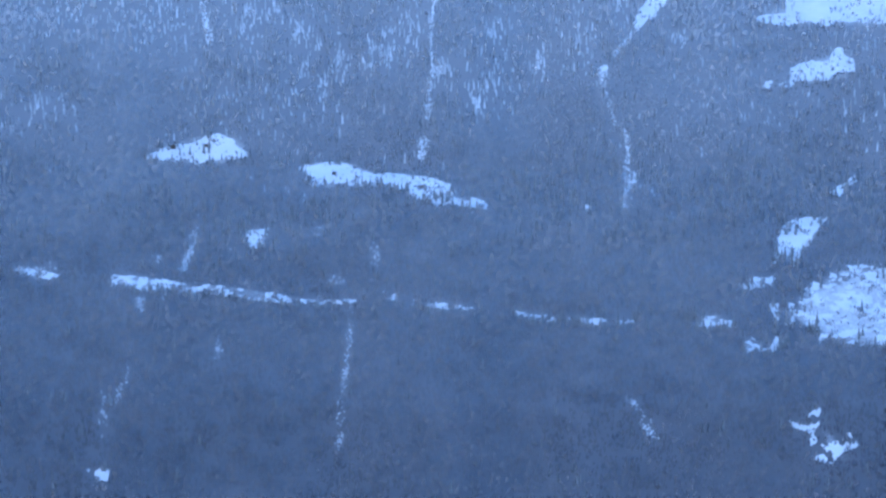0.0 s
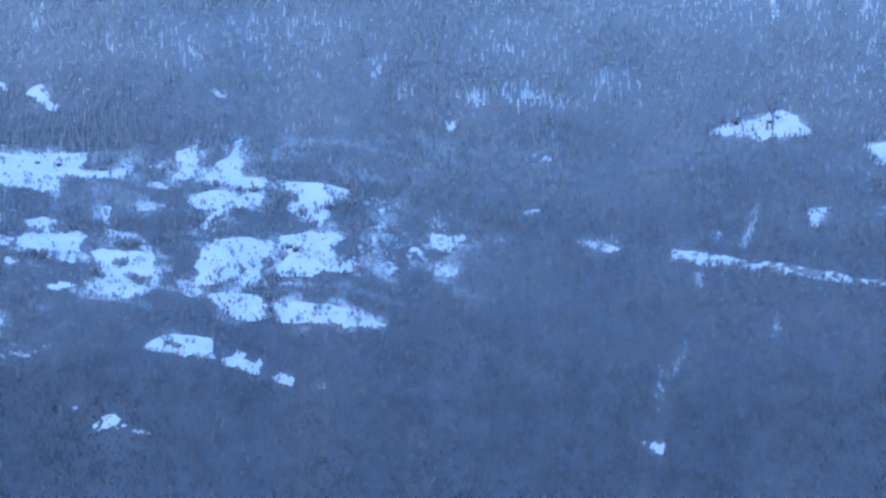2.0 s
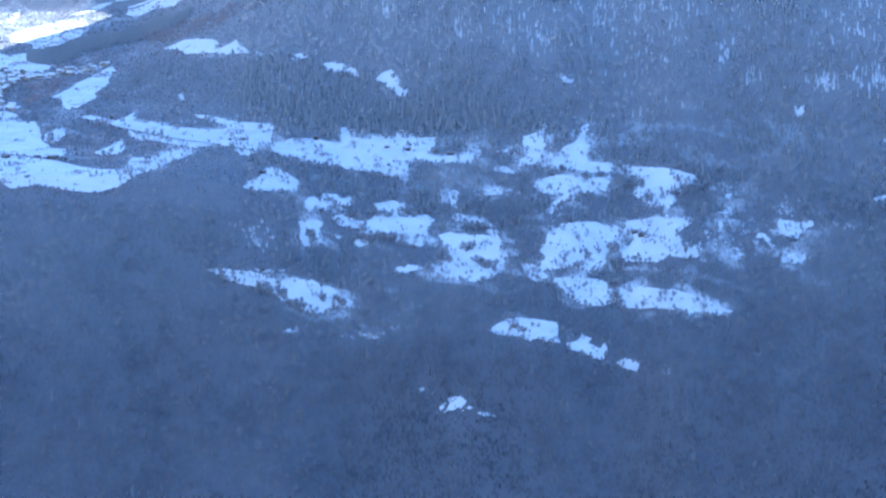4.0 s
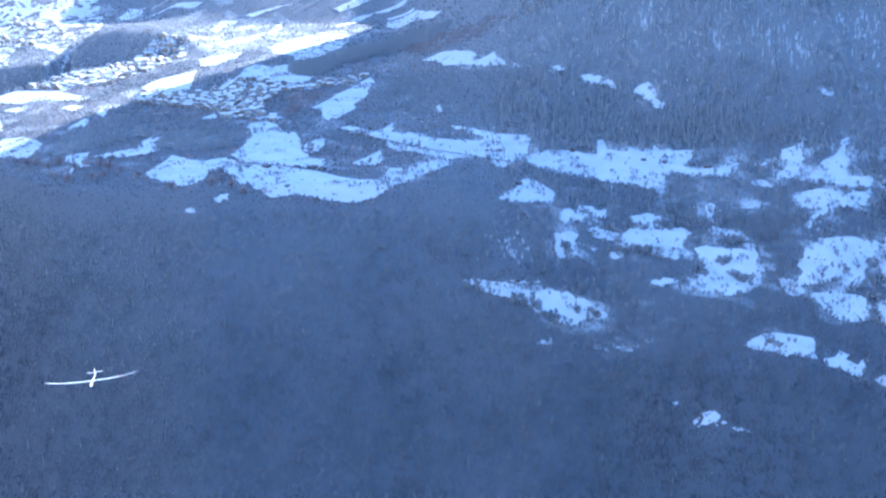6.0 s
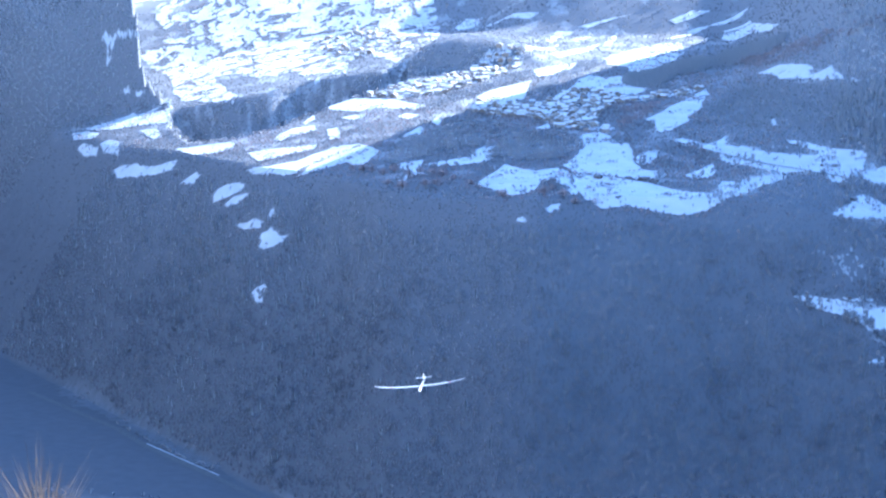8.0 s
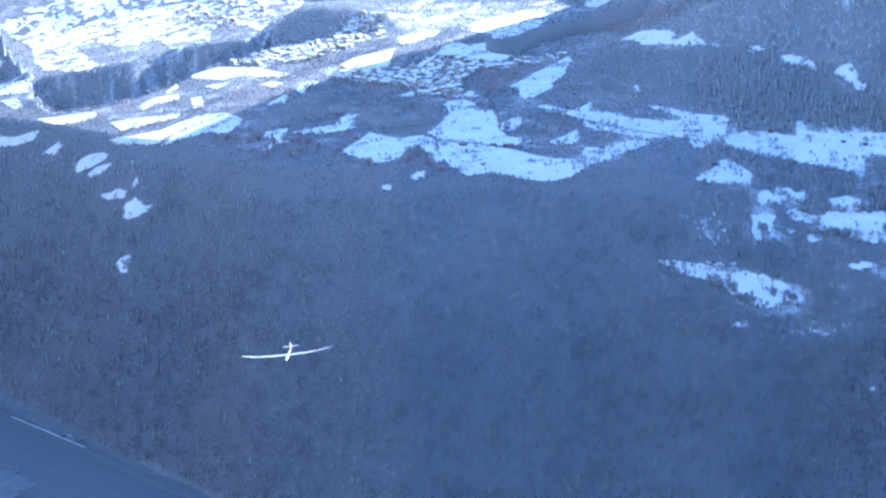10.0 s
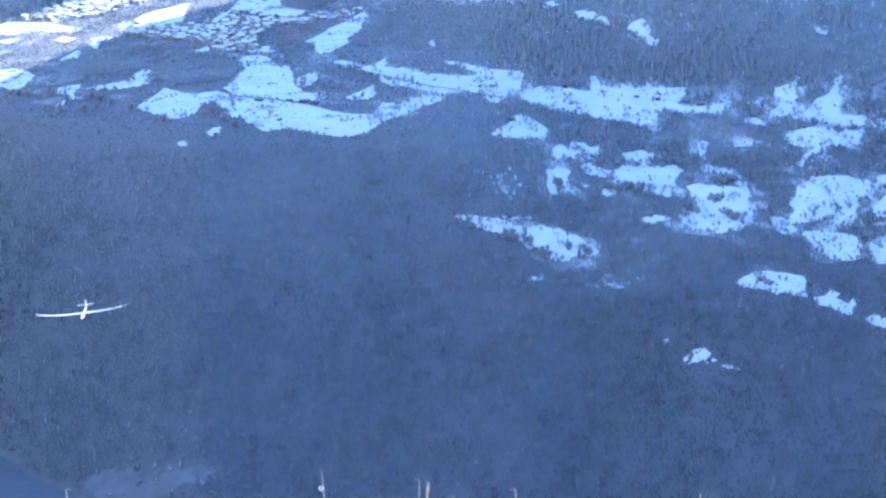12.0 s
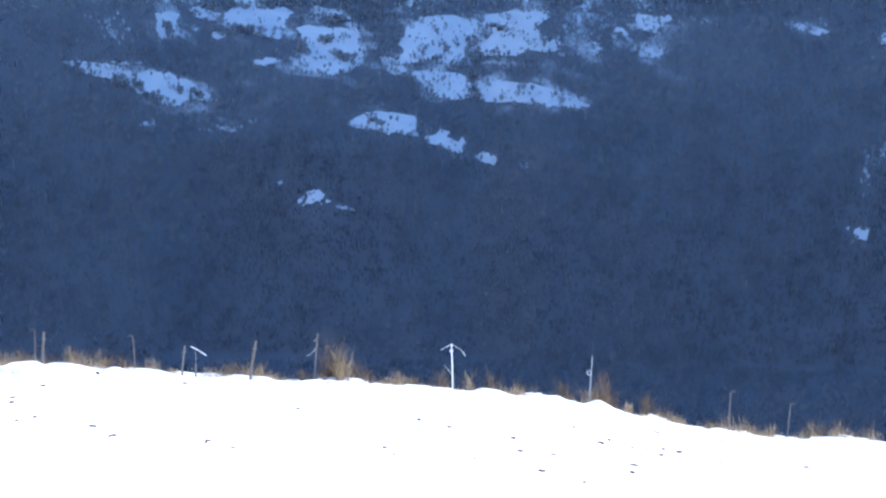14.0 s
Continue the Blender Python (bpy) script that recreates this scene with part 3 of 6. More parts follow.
meadow("snow_meadow", "snow-covered pasture with scattered bare trees",
       (-1289, 2663), (-1285, 2689), (-1260, 2679), (-1249, 2690), (-1249, 2715), (-1265, 2741), (-1254, 2772), (-1238, 2775), (-1224, 2758), (-1216, 2731), (-1198, 2754), (-1178, 2741), (-1177, 2715), (-1166, 2685), (-1161, 2655), (-1177, 2651), (-1191, 2648), (-1210, 2660), (-1224, 2652), (-1240, 2660), (-1256, 2652), (-1274, 2648))
meadow("snow_meadow", "snow-covered pasture with scattered bare trees",
       (-1309, 2606), (-1301, 2630), (-1290, 2640), (-1283, 2619), (-1277, 2590), (-1280, 2567), (-1292, 2572))
meadow("snow_meadow", "snow-covered pasture with scattered bare trees",
       (-1270, 2612), (-1266, 2627), (-1256, 2627), (-1256, 2611), (-1261, 2603))
meadow("snow_meadow", "snow-covered pasture with scattered bare trees",
       (-1245, 2628), (-1230, 2639), (-1221, 2629), (-1234, 2617))
meadow("snow_meadow", "snow-covered pasture with scattered bare trees",
       (-1158, 2701), (-1146, 2716), (-1124, 2712), (-1097, 2722), (-1082, 2724), (-1071, 2707), (-1068, 2689), (-1053, 2681), (-1052, 2664), (-1054, 2625), (-1067, 2601), (-1095, 2604), (-1118, 2601), (-1126, 2614), (-1119, 2630), (-1125, 2657), (-1142, 2678))
meadow("snow_meadow", "snow-covered pasture with scattered bare trees",
       (-1164, 2760), (-1161, 2772), (-1138, 2764), (-1109, 2753), (-1091, 2747), (-1104, 2739), (-1140, 2750), (-1158, 2750))
meadow("snow_meadow", "snow-covered pasture with scattered bare trees",
       (-1168, 2588), (-1157, 2607), (-1145, 2615), (-1134, 2616), (-1139, 2599), (-1152, 2586), (-1160, 2579))
meadow("snow_meadow", "snow-covered pasture with scattered bare trees",
       (-1196, 2827), (-1193, 2843), (-1181, 2831), (-1171, 2794), (-1159, 2776), (-1176, 2793))
meadow("snow_meadow", "snow-covered pasture with scattered bare trees",
       (-1159, 2847), (-1137, 2863), (-1108, 2850), (-1112, 2840), (-1134, 2835), (-1151, 2836))
meadow("snow_meadow", "snow-covered pasture with scattered bare trees",
       (-1022, 2740), (-1015, 2762), (-1016, 2775), (-979, 2803), (-951, 2813), (-942, 2807), (-944, 2783), (-941, 2760), (-939, 2735), (-933, 2715), (-936, 2698), (-957, 2686), (-963, 2693), (-979, 2674), (-998, 2664), (-1008, 2672), (-1009, 2694), (-1019, 2704), (-1018, 2719))
meadow("snow_meadow", "snow-covered pasture with scattered bare trees",
       (-1034, 2674), (-1017, 2675), (-1003, 2668), (-985, 2649), (-989, 2636), (-1002, 2636), (-1022, 2659))
meadow("snow_meadow", "snow-covered pasture with scattered bare trees",
       (-946, 2816), (-939, 2833), (-909, 2838), (-863, 2827), (-853, 2819), (-859, 2799), (-862, 2784), (-849, 2768), (-827, 2769), (-819, 2762), (-822, 2746), (-834, 2733), (-856, 2732), (-868, 2721), (-891, 2725), (-910, 2725), (-921, 2738), (-926, 2756), (-920, 2765), (-918, 2781), (-929, 2793), (-940, 2797))
meadow("snow_meadow", "snow-covered pasture with scattered bare trees",
       (-982, 2647), (-969, 2657), (-932, 2679), (-920, 2678), (-906, 2659), (-898, 2630), (-912, 2621), (-928, 2615), (-944, 2620), (-959, 2630), (-969, 2638))
meadow("snow_meadow", "snow-covered pasture with scattered bare trees",
       (-904, 2674), (-883, 2676), (-842, 2664), (-805, 2660), (-783, 2661), (-772, 2646), (-746, 2643), (-753, 2630), (-779, 2624), (-790, 2613), (-821, 2619), (-852, 2627), (-878, 2628), (-891, 2640))
meadow("snow_meadow", "snow-covered pasture with scattered bare trees",
       (-1007, 2500), (-1002, 2522), (-994, 2538), (-968, 2546), (-936, 2548), (-928, 2531), (-925, 2513), (-916, 2503), (-928, 2496), (-946, 2497), (-949, 2488), (-971, 2499), (-992, 2496))
meadow("snow_meadow", "snow-covered pasture with scattered bare trees",
       (-911, 2505), (-902, 2523), (-904, 2543), (-891, 2543), (-890, 2528), (-875, 2527), (-875, 2541), (-864, 2525), (-863, 2512), (-871, 2505), (-888, 2504), (-901, 2500))
meadow("snow_meadow", "snow-covered pasture with scattered bare trees",
       (-849, 2513), (-842, 2523), (-830, 2519), (-820, 2510), (-821, 2500), (-836, 2505))
meadow("snow_meadow", "snow-covered pasture with scattered bare trees",
       (-790, 2491), (-781, 2494), (-768, 2478), (-774, 2473))
meadow("snow_meadow", "snow-covered pasture with scattered bare trees",
       (-1364, 2460), (-1352, 2469), (-1326, 2478), (-1301, 2489), (-1291, 2484), (-1272, 2492), (-1263, 2505), (-1246, 2517), (-1235, 2518), (-1226, 2525), (-1214, 2520), (-1205, 2510), (-1198, 2519), (-1190, 2514), (-1190, 2503), (-1203, 2497), (-1210, 2481), (-1222, 2466), (-1234, 2460), (-1242, 2461), (-1258, 2457), (-1271, 2463), (-1284, 2466), (-1296, 2464), (-1315, 2463), (-1332, 2460), (-1348, 2460))
meadow("snow_meadow", "snow-covered pasture with scattered bare trees",
       (-1311, 2490), (-1293, 2503), (-1273, 2513), (-1284, 2500), (-1302, 2490))
meadow("snow_meadow", "snow-covered pasture with scattered bare trees",
       (-1233, 2406), (-1227, 2424), (-1220, 2426), (-1218, 2412))
meadow("snow_meadow", "snow-covered pasture with scattered bare trees",
       (-1203, 2432), (-1199, 2441), (-1194, 2434))
meadow("snow_meadow", "snow-covered pasture with scattered bare trees",
       (-1183, 2448), (-1183, 2463), (-1172, 2455), (-1173, 2446))
meadow("snow_meadow", "snow-covered pasture with scattered bare trees",
       (-1160, 2465), (-1155, 2474), (-1142, 2462), (-1124, 2462), (-1135, 2455), (-1155, 2459))
meadow("snow_meadow", "snow-covered pasture with scattered bare trees",
       (-1014, 2361), (-1009, 2373), (-996, 2381), (-980, 2375), (-974, 2367), (-987, 2361), (-1003, 2359))
meadow("snow_meadow", "snow-covered pasture with scattered bare trees",
       (-974, 2366), (-956, 2370), (-938, 2374), (-960, 2364))
meadow("snow_meadow", "snow-covered pasture with scattered bare trees",
       (-1049, 2382), (-1043, 2386), (-1040, 2380))
meadow("snow_meadow", "snow-covered pasture with scattered bare trees",
       (-759, 2882), (-750, 2883), (-728, 2885), (-716, 2895), (-709, 2884), (-719, 2866), (-722, 2848), (-737, 2847), (-751, 2863))
meadow("snow_meadow", "snow-covered pasture with scattered bare trees",
       (-826, 2843), (-821, 2868), (-815, 2840), (-816, 2816))
meadow("snow_meadow", "snow-covered pasture with scattered bare trees",
       (-839, 2868), (-832, 2889), (-827, 2907), (-817, 2890), (-822, 2867), (-834, 2861))
meadow("snow_meadow", "snow-covered pasture with scattered bare trees",
       (-770, 2813), (-774, 2844), (-762, 2844), (-746, 2825), (-740, 2811), (-749, 2818), (-763, 2835), (-763, 2808))
meadow("snow_meadow", "snow-covered pasture with scattered bare trees",
       (-731, 2799), (-721, 2816), (-704, 2820), (-701, 2805), (-713, 2787), (-725, 2788))
meadow("snow_meadow", "snow-covered pasture with scattered bare trees",
       (-796, 2777), (-785, 2791), (-771, 2782), (-777, 2763), (-787, 2767))
meadow("snow_meadow", "snow-covered pasture with scattered bare trees",
       (-842, 2935), (-837, 2945), (-828, 2919), (-836, 2923))
meadow("snow_meadow", "snow-covered clearing in the steep mountain forest",
       (-817, 3194), (-801, 3196), (-798, 3179), (-806, 3172))
meadow("snow_meadow", "snow-covered clearing in the steep mountain forest",
       (-685, 3130), (-674, 3143), (-646, 3139), (-646, 3118), (-653, 3130), (-664, 3127), (-677, 3124))
meadow("snow_meadow", "snow-covered clearing in the steep mountain forest",
       (-665, 2968), (-647, 2991), (-631, 3001), (-635, 2987), (-650, 2970))
meadow("snow_meadow", "snow-covered clearing in the steep mountain forest",
       (-575, 2918), (-564, 2934), (-545, 2932), (-510, 2920), (-526, 2909), (-556, 2912))
meadow("snow_meadow", "snow-covered clearing in the steep mountain forest",
       (-1152, 3138), (-1147, 3152), (-1135, 3153), (-1132, 3136), (-1142, 3134))
meadow("snow_meadow", "snow-covered clearing in the steep mountain forest",
       (-413, 2511), (-404, 2520), (-389, 2518), (-386, 2499), (-400, 2499))
meadow("snow_meadow", "snow-covered clearing in the steep mountain forest",
       (-1948, 3372), (-1904, 3373), (-1809, 3297), (-1774, 3258), (-1769, 3233), (-1743, 3224), (-1730, 3232), (-1679, 3173), (-1668, 3157), (-1705, 3182), (-1745, 3199), (-1847, 3281), (-1901, 3339))
meadow("snow_meadow", "snow-covered clearing in the steep mountain forest",
       (-1662, 3160), (-1624, 3139), (-1609, 3129), (-1644, 3140))
meadow("snow_meadow", "snow-covered clearing in the steep mountain forest",
       (-1587, 3124), (-1567, 3131), (-1549, 3127), (-1547, 3116), (-1565, 3111))
meadow("snow_meadow", "snow-covered clearing in the steep mountain forest",
       (-1519, 3111), (-1507, 3116), (-1480, 3108), (-1455, 3100), (-1443, 3086), (-1460, 3093), (-1483, 3093), (-1502, 3095))
meadow("snow_meadow", "snow-covered clearing in the steep mountain forest",
       (-1419, 3083), (-1413, 3099), (-1403, 3103), (-1388, 3090), (-1375, 3074), (-1360, 3071), (-1356, 3056), (-1371, 3056), (-1387, 3069), (-1405, 3078))
meadow("snow_meadow", "snow-covered clearing in the steep mountain forest",
       (-1735, 3047), (-1729, 3058), (-1701, 3012), (-1710, 3007))
meadow("snow_meadow", "snow-covered clearing in the steep mountain forest",
       (-449, 3266), (-445, 3278), (-431, 3296), (-416, 3305), (-409, 3312), (-384, 3316), (-373, 3326), (-353, 3329), (-326, 3324), (-318, 3309), (-304, 3298), (-300, 3292), (-316, 3288), (-349, 3292), (-377, 3285), (-394, 3290), (-413, 3280), (-429, 3277))
meadow("snow_meadow", "snow-covered clearing in the steep mountain forest",
       (-224, 3288), (-209, 3278), (-185, 3290), (-161, 3289), (-140, 3273), (-110, 3247), (-103, 3262), (-70, 3246), (-34, 3232), (-10, 3213), (-4, 3185), (-10, 3161), (10, 3141), (17, 3163), (37, 3166), (36, 3128), (18, 3125), (2, 3124), (-13, 3135), (-29, 3123), (-45, 3159), (-56, 3158), (-77, 3192), (-97, 3204), (-117, 3218), (-133, 3208), (-149, 3208), (-182, 3233), (-197, 3227), (-205, 3216), (-216, 3242))
meadow("snow_meadow", "snow-covered clearing in the steep mountain forest",
       (262, 3508), (272, 3533), (300, 3565), (319, 3591), (326, 3590), (316, 3555), (302, 3533), (283, 3508), (265, 3484))
meadow("snow_meadow", "shaded snow field on the village plateau",
       (-1801, 2880), (-1798, 2905), (-1749, 2882), (-1742, 2897), (-1751, 2958), (-1713, 2884), (-1689, 2886), (-1639, 2857), (-1607, 2871), (-1564, 2889), (-1564, 2906), (-1639, 2931), (-1617, 2935), (-1559, 2922), (-1509, 2927), (-1497, 2905), (-1474, 2850), (-1471, 2821), (-1468, 2792), (-1462, 2761), (-1484, 2779), (-1503, 2800), (-1525, 2792), (-1539, 2770), (-1574, 2783), (-1623, 2804), (-1670, 2822), (-1721, 2843), (-1769, 2859))
meadow("snow_meadow", "shaded snow field on the village plateau",
       (-1557, 2738), (-1549, 2753), (-1531, 2739), (-1528, 2686), (-1526, 2660), (-1518, 2616), (-1519, 2588), (-1525, 2556), (-1527, 2544), (-1531, 2528), (-1549, 2509), (-1579, 2495), (-1607, 2487), (-1621, 2481), (-1635, 2463), (-1644, 2458), (-1659, 2465), (-1670, 2462), (-1701, 2488), (-1752, 2550), (-1786, 2599), (-1743, 2611), (-1705, 2609), (-1666, 2605), (-1620, 2589), (-1581, 2583), (-1561, 2594), (-1565, 2636), (-1570, 2668), (-1565, 2706))
meadow("snow_meadow", "shaded snow field on the village plateau",
       (-1651, 2667), (-1655, 2711), (-1665, 2770), (-1634, 2725), (-1612, 2682), (-1626, 2664))
meadow("snow_meadow", "shaded snow field on the village plateau",
       (-1883, 2766), (-1887, 2784), (-1867, 2798), (-1839, 2816), (-1799, 2772), (-1761, 2716), (-1723, 2678), (-1693, 2677), (-1677, 2669), (-1669, 2639), (-1674, 2618), (-1709, 2615), (-1750, 2615), (-1790, 2605), (-1826, 2631), (-1841, 2679))
meadow("snow_meadow", "shaded snow field on the village plateau",
       (-1869, 2484), (-1881, 2520), (-1888, 2562), (-1902, 2601), (-1872, 2586), (-1834, 2580), (-1830, 2601), (-1822, 2617), (-1793, 2603), (-1746, 2540), (-1698, 2490), (-1688, 2456), (-1755, 2526), (-1788, 2554), (-1785, 2524), (-1761, 2477), (-1757, 2446), (-1764, 2423), (-1803, 2452), (-1838, 2475))
meadow("snow_meadow", "shaded snow field on the village plateau",
       (-2024, 2572), (-2017, 2596), (-2000, 2620), (-1987, 2629), (-2013, 2691), (-2014, 2725), (-1945, 2628), (-1941, 2607), (-1963, 2584), (-1993, 2571))
meadow("snow_meadow", "shaded snow field on the village plateau",
       (-1698, 2407), (-1695, 2421), (-1689, 2430), (-1682, 2417), (-1688, 2406))
meadow("snow_meadow", "shaded snow field on the village plateau",
       (-1727, 2385), (-1712, 2388), (-1704, 2381), (-1720, 2378))
meadow("snow_meadow", "shaded snow field on the village plateau",
       (-1742, 2703), (-1774, 2763), (-1775, 2800), (-1752, 2761), (-1736, 2715))
meadow("snow_meadow", "shaded snow field on the village plateau",
       (-2288, 2647), (-2290, 2683), (-2265, 2686), (-2231, 2685), (-2180, 2650), (-2157, 2635), (-2145, 2601), (-2129, 2568), (-2157, 2569), (-2184, 2590), (-2206, 2564), (-2214, 2536), (-2239, 2539), (-2227, 2544))
meadow("snow_meadow", "shaded snow field on the village plateau",
       (-2068, 2570), (-2063, 2583), (-2047, 2599), (-2011, 2545), (-1982, 2524), (-1999, 2508), (-1984, 2471), (-2000, 2478), (-2008, 2507), (-2027, 2536), (-2046, 2546))
meadow("snow_meadow", "shaded snow field on the village plateau",
       (-1916, 2985), (-1931, 3058), (-1949, 3111), (-1962, 3195), (-1981, 3269), (-1949, 3226), (-1928, 3173), (-1896, 3117), (-1874, 3042), (-1853, 3012), (-1841, 2947), (-1844, 2919), (-1857, 2925), (-1893, 2973))
meadow("snow_meadow", "shaded snow field on the village plateau",
       (-2268, 3020), (-2281, 3085), (-2272, 3137), (-2268, 3180), (-2222, 3099), (-2173, 3023), (-2187, 3003), (-2230, 3000))
meadow("snow_meadow", "shaded snow field on the village plateau",
       (-1778, 2747), (-1784, 2779), (-1779, 2801), (-1752, 2756), (-1741, 2709), (-1753, 2710))
meadow("snow_meadow", "shaded snow field on the village plateau",
       (-2405, 2804), (-2388, 2812), (-2317, 2733), (-2335, 2727))
meadow("snow_meadow", "shaded snow field on the village plateau",
       (-2445, 2578), (-2435, 2583), (-2403, 2578), (-2364, 2563), (-2363, 2555), (-2406, 2561), (-2434, 2566))
meadow("snow_meadow", "shaded snow field on the village plateau",
       (-2396, 2550), (-2381, 2553), (-2343, 2545), (-2330, 2536), (-2355, 2537), (-2383, 2542))
meadow("snow_meadow", "shaded snow field on the village plateau",
       (-2328, 2500), (-2301, 2495), (-2281, 2492), (-2253, 2479), (-2251, 2470), (-2290, 2483))
meadow("snow_meadow", "shaded snow field on the village plateau",
       (-2235, 2446), (-2241, 2462), (-2225, 2466), (-2204, 2457), (-2196, 2450), (-2178, 2452), (-2181, 2445), (-2196, 2440), (-2214, 2439))
meadow("snow_meadow", "shaded snow field on the village plateau",
       (-2249, 2487), (-2248, 2496), (-2233, 2483), (-2238, 2479))
meadow("snow_meadow", "shaded snow field on the village plateau",
       (-2216, 2398), (-2193, 2390), (-2172, 2392), (-2156, 2384), (-2164, 2378), (-2151, 2368), (-2169, 2371), (-2193, 2387))
meadow("snow_meadow", "shaded snow field on the village plateau",
       (-2190, 2729), (-2197, 2759), (-2213, 2801), (-2180, 2773), (-2165, 2736), (-2165, 2712))
meadow("snow_meadow", "shaded snow field on the village plateau",
       (-2214, 2831), (-2229, 2866), (-2201, 2844), (-2180, 2807))
meadow("snow_meadow", "sunlit snow field on the village plateau",
       (-2319, 3463), (-2332, 3540), (-2334, 3620), (-2322, 3680), (-2298, 3701), (-2238, 3614), (-2192, 3511), (-2181, 3455), (-2165, 3375), (-2184, 3351), (-2223, 3401), (-2269, 3407), (-2294, 3408))
meadow("snow_meadow", "sunlit snow field on the village plateau",
       (-2181, 3172), (-2215, 3238), (-2224, 3287), (-2188, 3285), (-2174, 3317), (-2127, 3262), (-2068, 3223), (-2048, 3184), (-2069, 3140), (-2123, 3120), (-2159, 3123))
meadow("snow_meadow", "sunlit snow field on the village plateau",
       (-2328, 3266), (-2325, 3312), (-2309, 3376), (-2285, 3316), (-2269, 3232), (-2282, 3208))
meadow("snow_meadow", "sunlit snow field on the village plateau",
       (-2431, 3340), (-2423, 3381), (-2445, 3484), (-2480, 3562), (-2422, 3468), (-2405, 3408), (-2389, 3334), (-2387, 3297))
meadow("snow_meadow", "sunlit snow field on the village plateau",
       (-2387, 3401), (-2420, 3531), (-2427, 3617), (-2387, 3540), (-2374, 3454), (-2350, 3374))
meadow("snow_meadow", "sunlit snow field on the village plateau",
       (-2408, 3598), (-2454, 3696), (-2455, 3723), (-2420, 3665), (-2395, 3606))
meadow("snow_meadow", "sunlit snow field on the village plateau",
       (-2493, 3627), (-2499, 3695), (-2488, 3690), (-2467, 3609))
meadow("snow_meadow", "sunlit snow field on the village plateau",
       (-2527, 3698), (-2500, 3737), (-2462, 3779), (-2489, 3740), (-2511, 3703))
meadow("snow_meadow", "sunlit snow field on the village plateau",
       (-2539, 3591), (-2555, 3660), (-2529, 3681), (-2529, 3652), (-2501, 3564))
meadow("snow_meadow", "sunlit snow field on the village plateau",
       (-2347, 3720), (-2336, 3804), (-2306, 3840), (-2322, 3803), (-2325, 3726))
meadow("snow_meadow", "sunlit snow field on the village plateau",
       (-2388, 3802), (-2365, 3852), (-2336, 3870), (-2352, 3831), (-2372, 3801))
meadow("snow_meadow", "sunlit snow field on the village plateau",
       (-2280, 3829), (-2240, 3858), (-2081, 3686), (-2095, 3680), (-2180, 3754), (-2210, 3731), (-2243, 3760))
meadow("snow_meadow", "sunlit snow field on the village plateau",
       (-2315, 3834), (-2276, 3876), (-2265, 3897), (-2269, 3865), (-2299, 3839))
meadow("snow_meadow", "sunlit snow field on the village plateau",
       (-2738, 3632), (-2739, 3690), (-2714, 3732), (-2633, 3715), (-2642, 3690), (-2715, 3714), (-2729, 3675))
meadow("snow_meadow", "sunlit snow field on the village plateau",
       (-2791, 3638), (-2841, 3751), (-2810, 3766), (-2766, 3688), (-2765, 3632))
meadow("snow_meadow", "sunlit snow field on the village plateau",
       (-2473, 3424), (-2539, 3522), (-2506, 3501), (-2459, 3429))
meadow("snow_meadow", "sunlit snow field on the village plateau",
       (-2612, 3236), (-2636, 3307), (-2660, 3392), (-2633, 3349), (-2620, 3286))
meadow("snow_meadow", "sunlit snow field on the village plateau",
       (-1899, 2777), (-1931, 2829), (-1921, 2867), (-1888, 2848), (-1858, 2815), (-1861, 2791), (-1874, 2774))
meadow("snow_meadow", "sunlit snow field on the village plateau",
       (-2016, 2832), (-2017, 2871), (-1994, 2846), (-2001, 2819))
meadow("snow_meadow", "sunlit snow field on the village plateau",
       (-2764, 3156), (-2604, 3032), (-2505, 3004), (-2404, 2983), (-2316, 2947), (-2319, 2921), (-2395, 2928), (-2424, 2906), (-2491, 2927), (-2576, 2970))
meadow("snow_meadow", "sunlit snow field on the village plateau",
       (-2438, 2872), (-2395, 2899), (-2385, 2873), (-2388, 2848))
meadow("snow_meadow", "sunlit snow field on the village plateau",
       (-2308, 2863), (-2309, 2887), (-2269, 2879), (-2270, 2844))
meadow("snow_meadow", "sunlit snow field on the village plateau",
       (-2470, 2747), (-2487, 2811), (-2457, 2831), (-2425, 2800), (-2436, 2765), (-2441, 2731))
meadow("snow_meadow", "sunlit snow field on the village plateau",
       (-2451, 2663), (-2417, 2677), (-2374, 2694), (-2345, 2714), (-2325, 2677), (-2344, 2647), (-2368, 2622), (-2379, 2609))
meadow("snow_meadow", "sunlit snow field on the village plateau",
       (-2379, 2583), (-2331, 2581), (-2299, 2608), (-2300, 2648), (-2288, 2667), (-2252, 2612), (-2251, 2566), (-2242, 2543), (-2286, 2549), (-2341, 2567))
meadow("snow_meadow", "sunlit snow field on the village plateau",
       (-2496, 2848), (-2524, 2909), (-2493, 2876), (-2483, 2840))
meadow("snow_meadow", "sunlit snow field on the village plateau",
       (-3094, 2919), (-3061, 2945), (-3038, 2979), (-3003, 3003), (-2971, 3026), (-2961, 3021), (-2875, 2915), (-2897, 2910), (-2941, 2912), (-2968, 2896), (-3025, 2896))
meadow("snow_meadow", "sunlit snow field on the village plateau",
       (-2902, 2873), (-2857, 2876), (-2786, 2814), (-2808, 2813))
meadow("snow_meadow", "sunlit snow field on the village plateau",
       (-2667, 2723), (-2620, 2733), (-2552, 2741), (-2514, 2701), (-2542, 2678), (-2585, 2678))
meadow("snow_meadow", "shaded snow field on the village plateau",
       (-2941, 2815), (-2934, 2835), (-2890, 2812), (-2844, 2767), (-2907, 2794))
